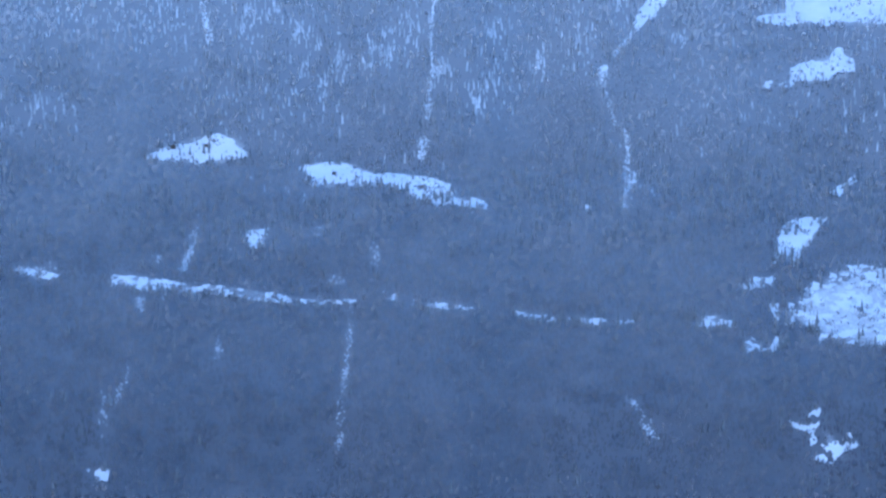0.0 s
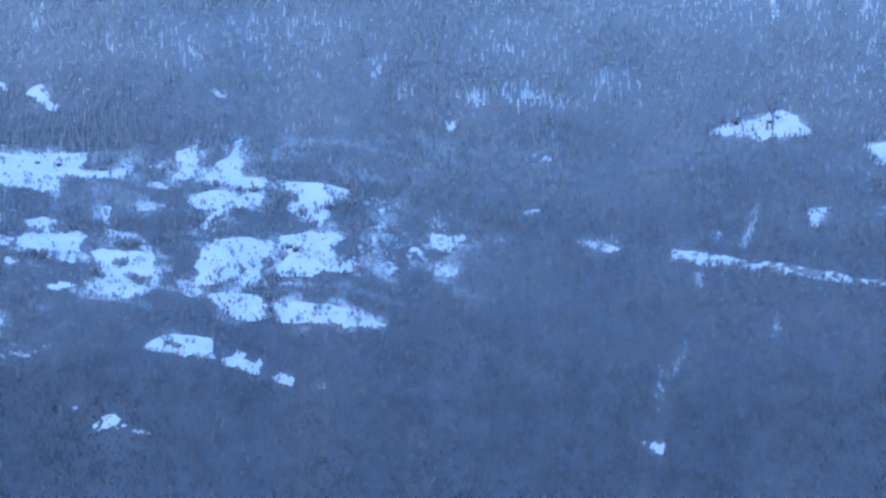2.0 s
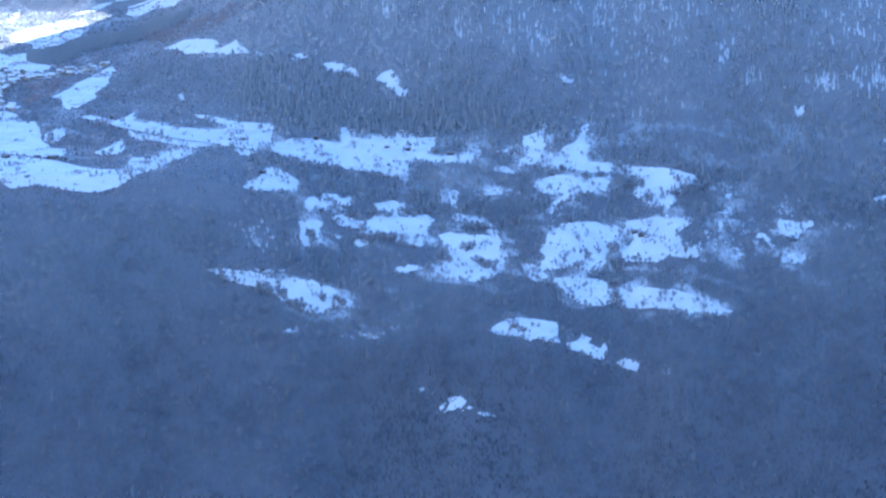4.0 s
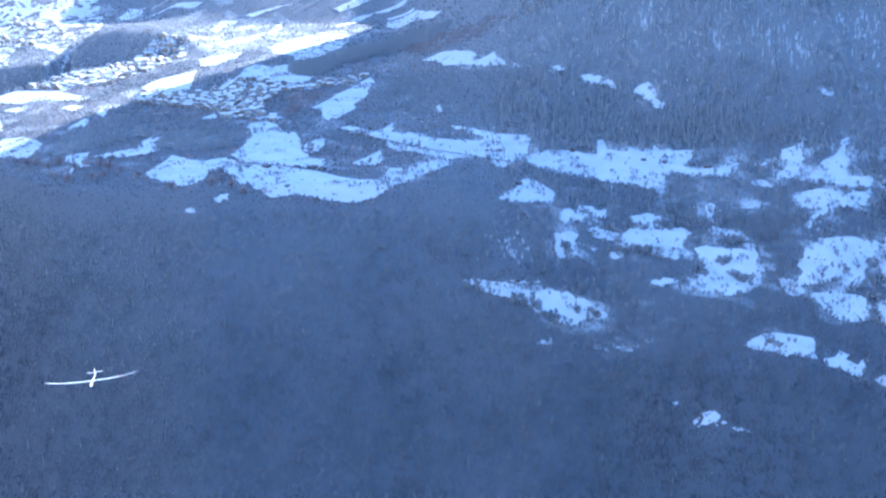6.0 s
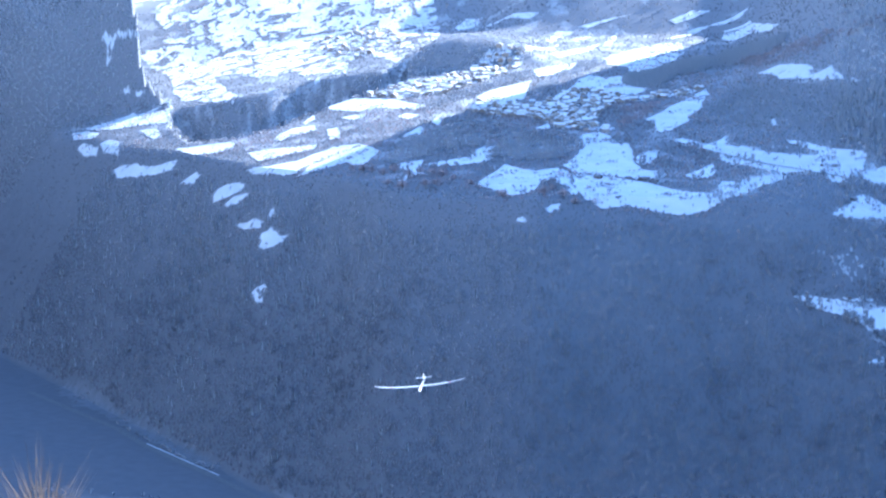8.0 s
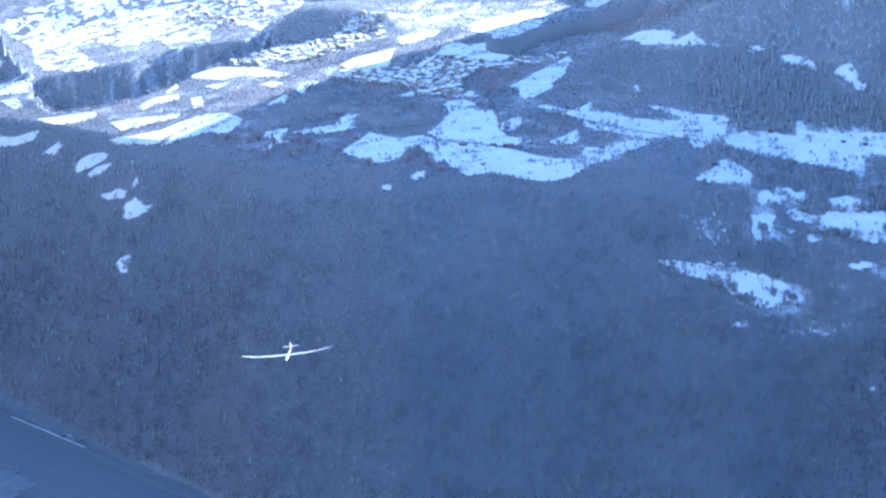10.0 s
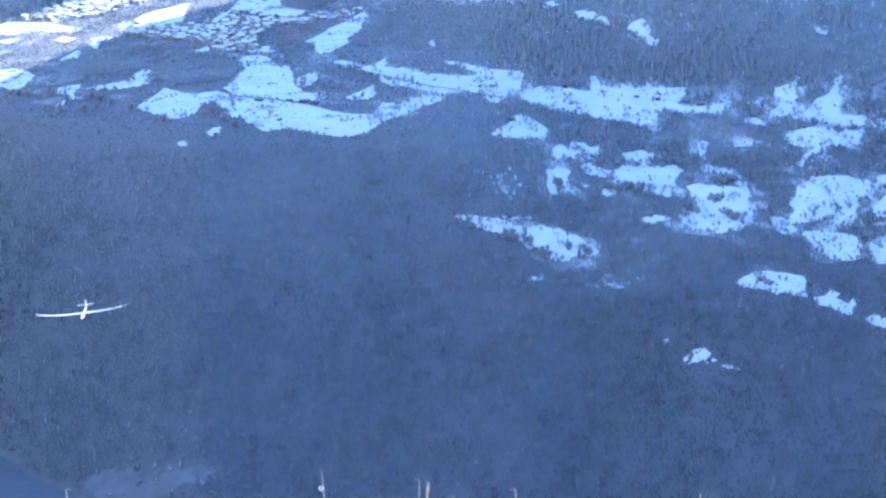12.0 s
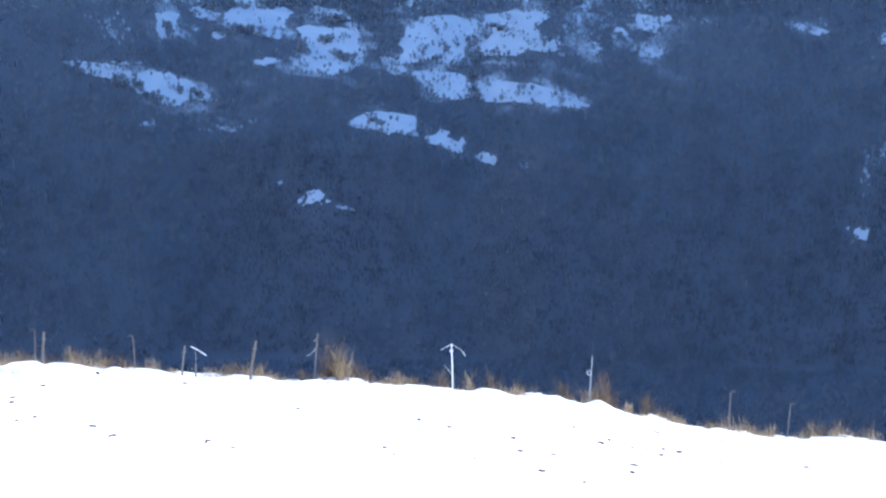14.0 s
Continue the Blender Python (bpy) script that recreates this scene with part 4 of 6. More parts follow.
meadow("snow_meadow", "shaded snow field on the village plateau",
       (-3030, 2844), (-3029, 2850), (-2982, 2833), (-2942, 2813), (-2937, 2803), (-2989, 2825))
meadow("snow_meadow", "shaded snow field on the village plateau",
       (-2843, 2752), (-2799, 2742), (-2711, 2707), (-2623, 2684), (-2623, 2670), (-2675, 2684), (-2754, 2710), (-2805, 2727))
meadow("snow_meadow", "shaded snow field on the village plateau",
       (-2578, 2642), (-2541, 2643), (-2522, 2630), (-2532, 2624))
meadow("snow_meadow", "shaded snow field on the village plateau",
       (-3108, 2905), (-3062, 2903), (-3008, 2879), (-2994, 2852), (-3059, 2866))
meadow("snow_plateau", "sunlit snow fields with scrub on the far valley side",
       (-3471, 3495), (-3407, 3459), (-3379, 3413), (-3403, 3366), (-3335, 3338), (-3241, 3294), (-3088, 3149), (-2998, 3078), (-2900, 3043), (-2822, 3019), (-2734, 2990), (-2772, 3039), (-2837, 3065), (-2918, 3122), (-3016, 3197), (-3066, 3238), (-3023, 3252), (-2928, 3211), (-2887, 3213), (-2897, 3249), (-2842, 3242), (-2776, 3185), (-2739, 3170), (-2784, 3231), (-2711, 3217), (-2779, 3295), (-2811, 3353), (-2739, 3349), (-2643, 3280), (-2705, 3394), (-2747, 3470), (-2756, 3561), (-2890, 3717), (-3030, 3860), (-3849, 3860))
meadow("snow_ledge", "snow ledge on a shaded wooded mountain spur",
       (-3115, 2992), (-3045, 3021), (-3046, 3019), (-3091, 3000), (-3091, 2996), (-3094, 2990), (-3101, 2985), (-3099, 2992), (-3105, 2993))
meadow("snow_ledge", "snow ledge on a shaded wooded mountain spur",
       (-3070, 2987), (-3021, 3007), (-3018, 3004), (-3054, 2989))
meadow("valley_field", "frosty field on the shaded valley floor",
       (-2702, 2497), (-2549, 2424), (-2437, 2362), (-2239, 2276), (-2076, 2195), (-2074, 2171), (-2275, 2257), (-2419, 2332), (-2615, 2415))
meadow("valley_field", "frosty field on the shaded valley floor",
       (-2172, 1943), (-2155, 1986), (-2077, 1970), (-2020, 2009), (-1948, 1966), (-1899, 1880), (-2014, 1800))
meadow("valley_field", "frosty field on the shaded valley floor",
       (-1555, 1948), (-1528, 1965), (-1468, 1967), (-1395, 1980), (-1385, 1960), (-1404, 1940), (-1494, 1919))
meadow("snow_gully", "narrow snow-filled gully between bare winter trees",
       (-42, 3599), (-36, 3598), (-41, 3472), (-41, 3374), (-45, 3337), (-51, 3343), (-47, 3379), (-45, 3473))
meadow("snow_gully", "narrow snow-filled gully between bare winter trees",
       (-58, 3377), (-38, 3373), (-41, 3359), (-53, 3363))
meadow("snow_gully", "narrow snow-filled gully between bare winter trees",
       (-64, 3313), (-55, 3319), (-41, 3307), (-47, 3282), (-53, 3271), (-59, 3294))
meadow("snow_gully", "narrow snow-filled gully between bare winter trees",
       (-45, 3432), (-26, 3430), (-23, 3417), (-38, 3414))
meadow("snow_gully", "narrow snow-filled gully between bare winter trees",
       (265, 3487), (252, 3470), (229, 3441), (224, 3445), (248, 3475), (260, 3496))
meadow("snow_gully", "narrow snow-filled gully between bare winter trees",
       (204, 3427), (220, 3434), (218, 3397), (209, 3383), (204, 3399))
meadow("snow_gully", "narrow snow-filled gully between bare winter trees",
       (-396, 2716), (-391, 2711), (-392, 2639), (-400, 2618), (-404, 2627), (-398, 2663))
meadow("snow_gully", "narrow snow-filled gully between bare winter trees",
       (-400, 2882), (-393, 2885), (-392, 2831), (-396, 2831))
meadow("snow_gully", "narrow snow-filled gully between bare winter trees",
       (-379, 2898), (-373, 2899), (-369, 2859), (-373, 2857))
for built in VILLAGES:
    meadow("snow_meadow", "trampled snow between the village houses", *built)


def in_fields(x, y):
    hit = np.zeros(x.shape, bool)
    for poly in FIELDS:
        xs, ys = [p[0] for p in poly], [p[1] for p in poly]
        near = (x > min(xs)) & (x < max(xs)) & (y > min(ys)) & (y < max(ys))
        if near.any():
            hit[near] |= inside(poly, x[near], y[near])
    return hit & ~in_groves(x, y) & ~on_mountain(x, y)


def in_gullies(x, y):
    hit = np.zeros(x.shape, bool)
    for poly in GULLIES:
        hit |= inside(poly, x, y)
    return hit


def fringe(x, y):
    """How much open field lies around a plan point, 0 to 1: the wood is thin there."""
    total = np.zeros(x.shape)
    for k in range(6):
        a = k * math.pi / 3
        total += in_fields(x + 17 * math.cos(a), y + 17 * math.sin(a))
    return total / 6


ground_sheet()

# ---- narrow snow streaks on the steep upper slope ----
STREAK_YAW, STREAK_R = 0.035, 3.0
CLEARED = np.zeros((int(46 / STREAK_YAW) + 2, int(1400 / STREAK_R) + 2), bool)


# clusters of bare snow: bearing, distance, breadth in degrees, depth in metres
STEEP_STREAKS = (
    (-0.95, 3504, 0.28, 47), (-0.76, 3415, 0.39, 52), (-0.42, 3377, 0.17, 31), (-1.94, 3473, 0.25, 36), (0.43, 3417, 0.21, 26), (1.84, 3462, 0.25, 31),
    (2.26, 3458, 0.17, 26), (2.97, 3472, 0.28, 36), (3.38, 3424, 0.11, 26), (4.59, 3562, 0.21, 31), (5.08, 3556, 0.28, 31), (5.36, 3515, 0.28, 26),
    (5.78, 3584, 0.17, 21), (-2.97, 3495, 0.39, 52), (-3.98, 3564, 0.21, 21), (-5.38, 3487, 0.21, 15), (3.81, 3494, 0.42, 63), (1.29, 3520, 0.42, 52),
    (2.07, 3007, 0.11, 31), (3.49, 3088, 0.14, 21), (6.03, 2782, 0.07, 21), (3.05, 2955, 0.19, 12),
)
# the same above the long ledge
LEDGE_STREAKS = (
    (7.32, 3570, 0.19, 26), (12.99, 3539, 0.42, 21), (13.29, 3324, 0.49, 14), (12.33, 3339, 0.49, 23), (13.56, 3318, 0.14, 9), (11.64, 3323, 0.35, 10),
    (7.04, 3540, 0.84, 63), (8.3, 3522, 0.84, 63), (9.96, 3532, 0.97, 52), (6.6, 3104, 0.14, 21), (7.45, 3013, 0.11, 12), (8.86, 2643, 0.11, 42),
    (10.25, 3368, 0.84, 31), (13.58, 3317, 0.19, 10), (12.12, 3329, 0.56, 12), (12.7, 3425, 1.39, 52),
)
# the same above the pastures
PASTURE_STREAKS = (
    (24.45, 3511, 0.21, 31), (22.63, 3447, 0.14, 26), (20.53, 3396, 0.25, 26), (18.98, 3476, 0.42, 26), (18.14, 3479, 0.14, 15), (16.04, 3387, 0.17, 21),
    (15.33, 3337, 0.14, 12), (17.58, 3440, 1.11, 52), (21.23, 3428, 0.84, 42), (16, 3069, 0.35, 15), (14.45, 3001, 0.19, 14), (15.99, 2905, 0.35, 21),
    (27.73, 2855, 0.28, 14),
)
# the same in the thickets round the pastures
THICKET_STREAKS = (
    (16.27, 2929, 0.31, 24), (15.92, 2885, 0.28, 19), (15.43, 2954, 0.31, 27), (15.07, 2912, 0.25, 15), (14.59, 3014, 0.28, 19), (15.86, 3057, 0.25, 29),
    (13.11, 2961, 0.49, 9), (10.53, 2976, 0.63, 16), (27.8, 2870, 0.56, 23), (27.6, 2799, 0.84, 7), (22.23, 3064, 0.42, 19), (20.25, 2982, 0.35, 20),
    (24.66, 2713, 0.84, 8),
)


def snow_streaks():
    rng = np.random.default_rng(8)
    corners = []
    spots = [(rng.uniform(-13, 30), 3000 + 620 * math.sqrt(rng.uniform()), 0) for _ in range(2300)]
    spots += [(rng.normal(yw, wide * 0.6), rng.normal(far, deep * 0.6), 1) for yw, far, wide, deep in STEEP_STREAKS + LEDGE_STREAKS + PASTURE_STREAKS + THICKET_STREAKS
              for _ in range(int(5 + 2.0 * math.sqrt(wide * deep) * (5 if yw < 6.2 else 3)))]
    for yaw, r, chosen in spots:
        chance = 0.06 + 0.94 * float(step(0.52, 0.66, fbm(np.array([yaw / 2.2]), np.array([r / 160]))[0]))
        if not chosen and rng.uniform() > chance * (1.0 if yaw < 7 else 0.45 if yaw < 20 else 0.2):
            continue
        wide, tall = rng.uniform(1.2, 3.4), rng.uniform(5, 22) * (1.0 if r > 3150 else 0.5)
        dy = math.degrees(wide / r)
        lean = rng.normal(0, 0.25) * dy
        ya = np.array([yaw, yaw + dy, yaw + dy * 0.9 + lean, yaw + dy * 0.1 + lean, yaw + dy * 0.6 + 2 * lean])
        ra = np.array([r, r, r + tall * 0.6, r + tall * 0.6, r + tall])
        x, y = plan(ya, ra)
        p = np.stack([x, y, land(ya, ra) + 1.4], -1)
        corners += [p[0], p[1], p[2], p[0], p[2], p[3], p[3], p[2], p[4]]
        a0, a1 = int((yaw - 0.02 + 14) / STREAK_YAW), int((yaw + dy + 0.02 + 14) / STREAK_YAW) + 1
        c0, c1 = int((r - 17 - 2300) / STREAK_R), int((r + tall - 2300) / STREAK_R) + 1
        CLEARED[a0:a1, max(c0, 0):c1] = True
    ob = triangles_object("snow_streaks", np.array(corners), MAT["streak"])
    tagged(ob, "narrow snow streaks between trees on the steep slope", "snow streaks", kind="stuff")


snow_streaks()

# ---- woods ----
def bare_tree_shape(rng, spikes, broad=1.0):
    """Corners of thin upward limbs for a leafless tree of unit height: (spikes, 3, 3)."""
    a = rng.uniform(0, 6.283, spikes)
    out, top = broad * rng.uniform(0.05, 0.30, spikes), rng.uniform(0.62, 1.0, spikes)
    top -= out * 0.7
    low = rng.uniform(0.05, 0.35, spikes)
    w = broad * rng.uniform(0.045, 0.10, spikes)
    tip = np.stack([out * np.cos(a), out * np.sin(a), top], -1)
    mid = np.stack([out * 0.75 * np.cos(a), out * 0.75 * np.sin(a), top * 0.62], -1)
    side = np.stack([-np.sin(a + 0.9), np.cos(a + 0.9), np.zeros(spikes)], -1) * w[:, None]
    base = np.stack([np.zeros(spikes), np.zeros(spikes), low * 0.6], -1)
    first = np.stack([base, mid - side, mid + side], 1)
    second = np.stack([mid - side, tip, mid + side], 1)
    return np.concatenate([first, second])


def conifer_shape(rng, tiers=4, sides=5):
    tris = []
    for k in range(tiers):
        z0, z1 = 0.08 + 0.22 * k, 0.42 + 0.22 * k if k < tiers - 1 else 1.0
        rad = 0.21 * (1 - 0.2 * k)
        a = np.arange(sides) * 6.283 / sides + rng.uniform(0, 6)
        rr = rad * rng.uniform(0.75, 1.2, sides)
        ring = np.stack([rr * np.cos(a), rr * np.sin(a), z0 + rng.uniform(-0.04, 0.04, sides)], -1)
        tip = np.array([0, 0, z1])
        tris += [np.stack([ring[i], ring[(i + 1) % sides], tip]) for i in range(sides)]
    return np.array(tris)


def scatter(count, yaw0, yaw1, r0, r1, seed):
    rng = np.random.default_rng(seed)
    yaw = rng.uniform(yaw0, yaw1, count)
    r = np.sqrt(rng.uniform(r0 * r0, r1 * r1, count))
    x, y = plan(yaw, r)
    return rng, yaw, r, x, y


def plant(name, shapes, rng, x, y, tall, material, label):
    """Sets one of the shapes at every plan point, turned and scaled; all of them one mesh of kind stuff."""
    z = height(x, y)
    turn, pick = rng.uniform(0, 6.283, len(x)), rng.integers(0, len(shapes), len(x))
    parts = []
    for k, shape in enumerate(shapes):
        m = pick == k
        c, s, h = np.cos(turn[m])[:, None, None], np.sin(turn[m])[:, None, None], tall[m][:, None, None]
        px, py, pz = shape[None, :, :, 0], shape[None, :, :, 1], shape[None, :, :, 2]
        parts.append(np.stack([(px * c - py * s) * h + x[m][:, None, None], (px * s + py * c) * h + y[m][:, None, None],
                               pz * h + z[m][:, None, None] - 0.3], -1).reshape(-1, 3))
    ob = triangles_object(name, np.concatenate(parts), material)
    return tagged(ob, label, "woods", kind="stuff")


# tree clumps on the pastures: bearing, distance, breadth in metres
PASTURE_CLUMPS = ((22.45, 2903, 16), (22.07, 2864, 13), (21.91, 2864, 10), (23.02, 2881, 13), (25.34, 2968, 29), (24.63, 2983, 20), (23.86, 2996, 22), (23.43, 3012, 22),
                  (24.92, 2909, 28), (24.36, 2912, 21), (26.38, 2891, 14), (26.07, 2777, 8), (26.73, 2753, 13), (25.64, 2779, 14), (27.54, 2778, 16), (27.12, 2770, 9), (28.55, 2797, 11))
SLOPE_CLUMPS = ((18.65, 3059, 9), (18.58, 3085, 7), (18.19, 3084, 18), (17.27, 3048, 13), (16.85, 3061, 19), (17.91, 3045, 10), (19.47, 3096, 14), (18.71, 2908, 12),
                (18.74, 2867, 12), (18.74, 2826, 10), (18.71, 2792, 9), (19.11, 3107, 9), (19.96, 2961, 10), (21.24, 2957, 17), (22.23, 2952, 14))


# the dark fir wood above the long pasture
FIR_WOOD = [(-1888, 3102), (-1940, 3314), (-1683, 3153), (-1536, 3113), (-1382, 3082), (-1259, 3066), (-1157, 3070), (-1111, 3037), (-1238, 3015), (-1365, 2966), (-1448, 2952), (-1556, 2950), (-1709, 2985)]


def woods():
    rng0 = np.random.default_rng(5)
    bare = [bare_tree_shape(rng0, 7, 1.0) for _ in range(12)]
    firs = [conifer_shape(rng0, 3, 5) for _ in range(8)]
    reds = [bare_tree_shape(rng0, 6, 1.9) for _ in range(8)]
    rng, yaw, r, x, y = scatter(198000, -13.5, 50.5, 2335, 4000, 11)
    a = np.clip(((yaw + 14) / STREAK_YAW).astype(int), 0, CLEARED.shape[0] - 1)
    c = np.clip(((r - 2300) / STREAK_R).astype(int), 0, CLEARED.shape[1] - 1)
    open_ground = CLEARED[a, c] & (r > 2305) & (yaw < 31.5)
    field = in_fields(x, y)
    keep = ~field & (r > foot(yaw) + 5) & (~open_ground | (rng.uniform(0, 1, len(x)) < 0.12))
    keep &= ~in_gullies(x, y) | (rng.uniform(0, 1, len(x)) < 0.4)
    thin = np.zeros(len(x))
    part_of = yaw < 31
    thin[part_of] = fringe(x[part_of], y[part_of])
    keep &= rng.uniform(0, 1, len(x)) > 0.45 * np.minimum(1.4 * thin, 1)
    keep &= (r < 3620) | (yaw > 24)
    upper = step(2900, 3250, r) * (1 - 0.6 * step(26, 32, yaw))
    fir = rng.uniform(0, 1, len(x)) < 0.01 + 0.22 * upper * step(0.35, 0.6, fbm(x / 120, y / 120))
    fir |= frayed(FIR_WOOD, x, y) & (rng.uniform(0, 1, len(x)) < 0.6)
    shelf = ~fir & (rng.uniform(0, 1, len(x)) < 0.9 * step(27, 33, yaw + 4 * (fbm(x / 90, y / 90) - 0.5)) * step(540, 700, r - foot(yaw)))
    red = shelf & (rng.uniform(0, 1, len(x)) < 0.15 + 0.7 * step(0.42, 0.6, fbm(x / 110 + 3, y / 110)))
    shelf &= ~red
    tall = rng.uniform(8.5, 14, len(x)) * (0.8 + 0.5 * fbm(x / 80, y / 80))
    below = in_fields(x * (r + 11) / r, y * (r + 11) / r) | in_fields(x * (r + 24) / r, y * (r + 24) / r)
    tall = tall * np.where((yaw > 28) & (r - foot(yaw) > 560), 0.52, np.where(below, np.where(yaw < 8.5, rng.uniform(0.4, 1.05, len(x)), 0.58), 1.0))
    m = keep & ~fir & ~red & ~shelf
    # no frost line here: the twig colour itself pales uphill to stand for haze
    plant("bare_woods", bare, rng, x[m], y[m], tall[m], MAT["twigs"], "leafless winter woods, twigs coloured paler uphill as haze")
    keep &= ~(fir & in_gullies(x, y))
    m = keep & fir
    plant("fir_woods", firs, rng, x[m], y[m], tall[m] * 1.1, MAT["needles"], "dark fir woods between snowy clearings")
    m = keep & red
    plant("reddish_woods", reds, rng, x[m], y[m], tall[m] * 0.9, MAT["red_twigs"], "leafless reddish-brown woods along the plateau edge")
    m = keep & shelf & (rng.uniform(0, 1, len(x)) > 0.55 * step(0.50, 0.64, fbm(x / 38 + 6, y / 38)))
    plant("plateau_woods", bare, rng, x[m], y[m], tall[m] * (0.7 + 0.5 * fbm(x[m] / 30, y[m] / 30)), MAT["scrub"], "brown leafless woods between the village fields")
    rng, yaw, r, x, y = scatter(22000, 27, 50.5, 4000, 4960, 12)
    keep = ~in_fields(x, y)
    plant("plateau_woods", bare, rng, x[keep], y[keep], rng.uniform(4, 8, keep.sum()), MAT["scrub"], "leafless groves around the village fields")
    for kind, poly in GROVES:
        xs, ys = [p[0] for p in poly], [p[1] for p in poly]
        count = int((max(xs) - min(xs) + 30) * (max(ys) - min(ys) + 30) / (22 if kind == "r" else 10))
        x, y = rng.uniform(min(xs) - 15, max(xs) + 15, count), rng.uniform(min(ys) - 15, max(ys) + 15, count)
        m = frayed(poly, x, y, 14.0) & (rng.uniform(0, 1, count) < 0.25 + step(0.3, 0.5, fbm(x / 30, y / 30 + 8)))
        shapes, mat, what = {"g": (bare, "twigs", "grey leafless"), "r": (reds, "red_twigs", "reddish-brown leafless"), "f": (firs, "needles", "dark fir")}[kind]
        tall = (rng.uniform(8, 13, m.sum()) if kind == "f" else rng.uniform(6, 10, m.sum())) * (0.6 + 0.8 * fbm(x[m] / 25, y[m] / 25))
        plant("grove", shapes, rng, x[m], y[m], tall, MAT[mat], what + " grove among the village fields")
    # woods on the valley floor below the slope
    rng, yaw, r, x, y = scatter(22000, -13.5, 31.5, 1930, 2345, 23)
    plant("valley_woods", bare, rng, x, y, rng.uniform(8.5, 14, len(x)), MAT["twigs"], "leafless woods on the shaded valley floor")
    # copses and bushes that break up the pastures
    rng, yaw, r, x, y = scatter(150000, -13.5, 31.5, 2500, 3620, 17)
    m = in_fields(x, y)
    rng, x, y, yaw = np.random.default_rng(18), x[m], y[m], yaw[m]
    clump = step(0.64, 0.69, fbm(x / 16 + 3, y / 24)) + 0.9 * step(0.60, 0.65, fbm(x / 70 + 3, y / 12 + 0.1 * x))
    m = rng.uniform(0, 1, len(x)) < 0.002 + 0.5 * np.minimum(clump, 1)
    half = rng.uniform(0, 1, len(x)) < 0.8
    small = [bare_tree_shape(rng0, 6, 1.2) for _ in range(8)]
    for chosen, mat, what in ((m & half, "field_twigs", "grey leafless copses breaking up snowy pastures"), (m & ~half, "scrub", "dark leafless copses breaking up snowy pastures")):
        plant("copse", small, rng, x[chosen], y[chosen], rng.uniform(6, 12, chosen.sum()) * (0.5 + 0.8 * fbm(x[chosen] / 25, y[chosen] / 25)), MAT[mat], what)
    # clumps of taller trees that stand out on the pastures
    full = [bare_tree_shape(rng0, 16, 1.25) for _ in range(10)]
    for group in (PASTURE_CLUMPS, SLOPE_CLUMPS):
        px, py = [], []
        for yaw, r, wide in group:
            count = int(4 + wide * 0.9)
            across, along = rng.normal(0, wide * 0.36, count), rng.normal(0, 4.5, count)
            cx, cy = plan(yaw + np.degrees(across / r), r + along)
            px, py = np.append(px, cx), np.append(py, cy)
        dark = rng.uniform(0, 1, len(px)) < 0.16
        plant("copse", full, rng, px[~dark], py[~dark], rng.uniform(7, 14, (~dark).sum()), MAT["field_twigs"], "round-headed grey leafless trees in clumps on snowy pasture")
        plant("copse", firs, rng, px[dark], py[dark], rng.uniform(8, 15, dark.sum()), MAT["needles"], "dark firs among leafless trees on snowy pasture")
    # taller trees along the lower edges of the fields, before the snow
    edge = [bare_tree_shape(rng0, 12, 1.0) for _ in range(10)]
    rng, yaw, r, x, y = scatter(170000, -12.5, 46, 2450, 3700, 19)
    inner, outer = (r + 5) / r, (r + 13) / r
    m = ~in_fields(x, y) & (in_fields(x * inner, y * inner) | in_fields(x * outer, y * outer)) & ~on_mountain(x, y)
    m &= rng.uniform(0, 1, len(x)) < 0.15 + 0.8 * step(0.38, 0.58, fbm(x / 28 + 11, y / 28))
    shelf = (yaw > 29) & (r > foot(yaw) + 450)
    warm = shelf & (rng.uniform(0, 1, len(x)) < 0.6)
    tall = rng.uniform(5, 12, len(x)) * np.where(shelf, 0.7, 1.0)
    pine = m & (yaw < 8.5) & (rng.uniform(0, 1, len(x)) < 0.45)
    plant("edge_firs", firs, rng, x[pine], y[pine], tall[pine] * 1.25, MAT["needles"], "dark firs along the edge of steep snowy clearings")
    m &= ~pine
    for chosen, mat, what in ((m & warm, "red_twigs", "russet leafless trees along the edge of snowy fields"), (m & ~warm, "field_twigs", "grey leafless trees along the edge of snowy fields")):
        plant("edge_woods", edge, rng, x[chosen], y[chosen], tall[chosen], MAT[mat], what)
    # scrub in strips between the village fields, and single bushes
    brush = [bare_tree_shape(rng0, 4, 2.4) for _ in range(8)]
    rng, yaw, r, x, y = scatter(230000, 30, 49, 2900, 4950, 13)
    lot = rng.uniform(0, 1, len(x))
    m = in_fields(x, y) & (strips(x, y) & (lot < 0.62) | (lot < 0.012) | (r > 4200) & (lot < 0.05))
    for poly in VILLAGES:
        m |= inside(poly, x, y) & (lot < 0.22)
    hue = rng.uniform(0, 1, len(x)) + 0.7 * (fbm(x / 120, y / 120) - 0.5)
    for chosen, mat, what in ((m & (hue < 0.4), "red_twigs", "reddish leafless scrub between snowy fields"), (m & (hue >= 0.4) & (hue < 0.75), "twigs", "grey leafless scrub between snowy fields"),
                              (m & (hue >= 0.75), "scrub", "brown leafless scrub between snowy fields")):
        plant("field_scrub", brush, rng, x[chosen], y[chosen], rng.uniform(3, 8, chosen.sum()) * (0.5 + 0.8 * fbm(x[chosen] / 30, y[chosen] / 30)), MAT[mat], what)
    # close woods on the steep mountain at the head of the valley
    rng, yaw, r, x, y = scatter(52000, 43.5, 50.5, 4060, 4800, 14)
    m = on_mountain(x, y)
    for poly in LEDGES:
        m &= ~inside(poly, x, y)
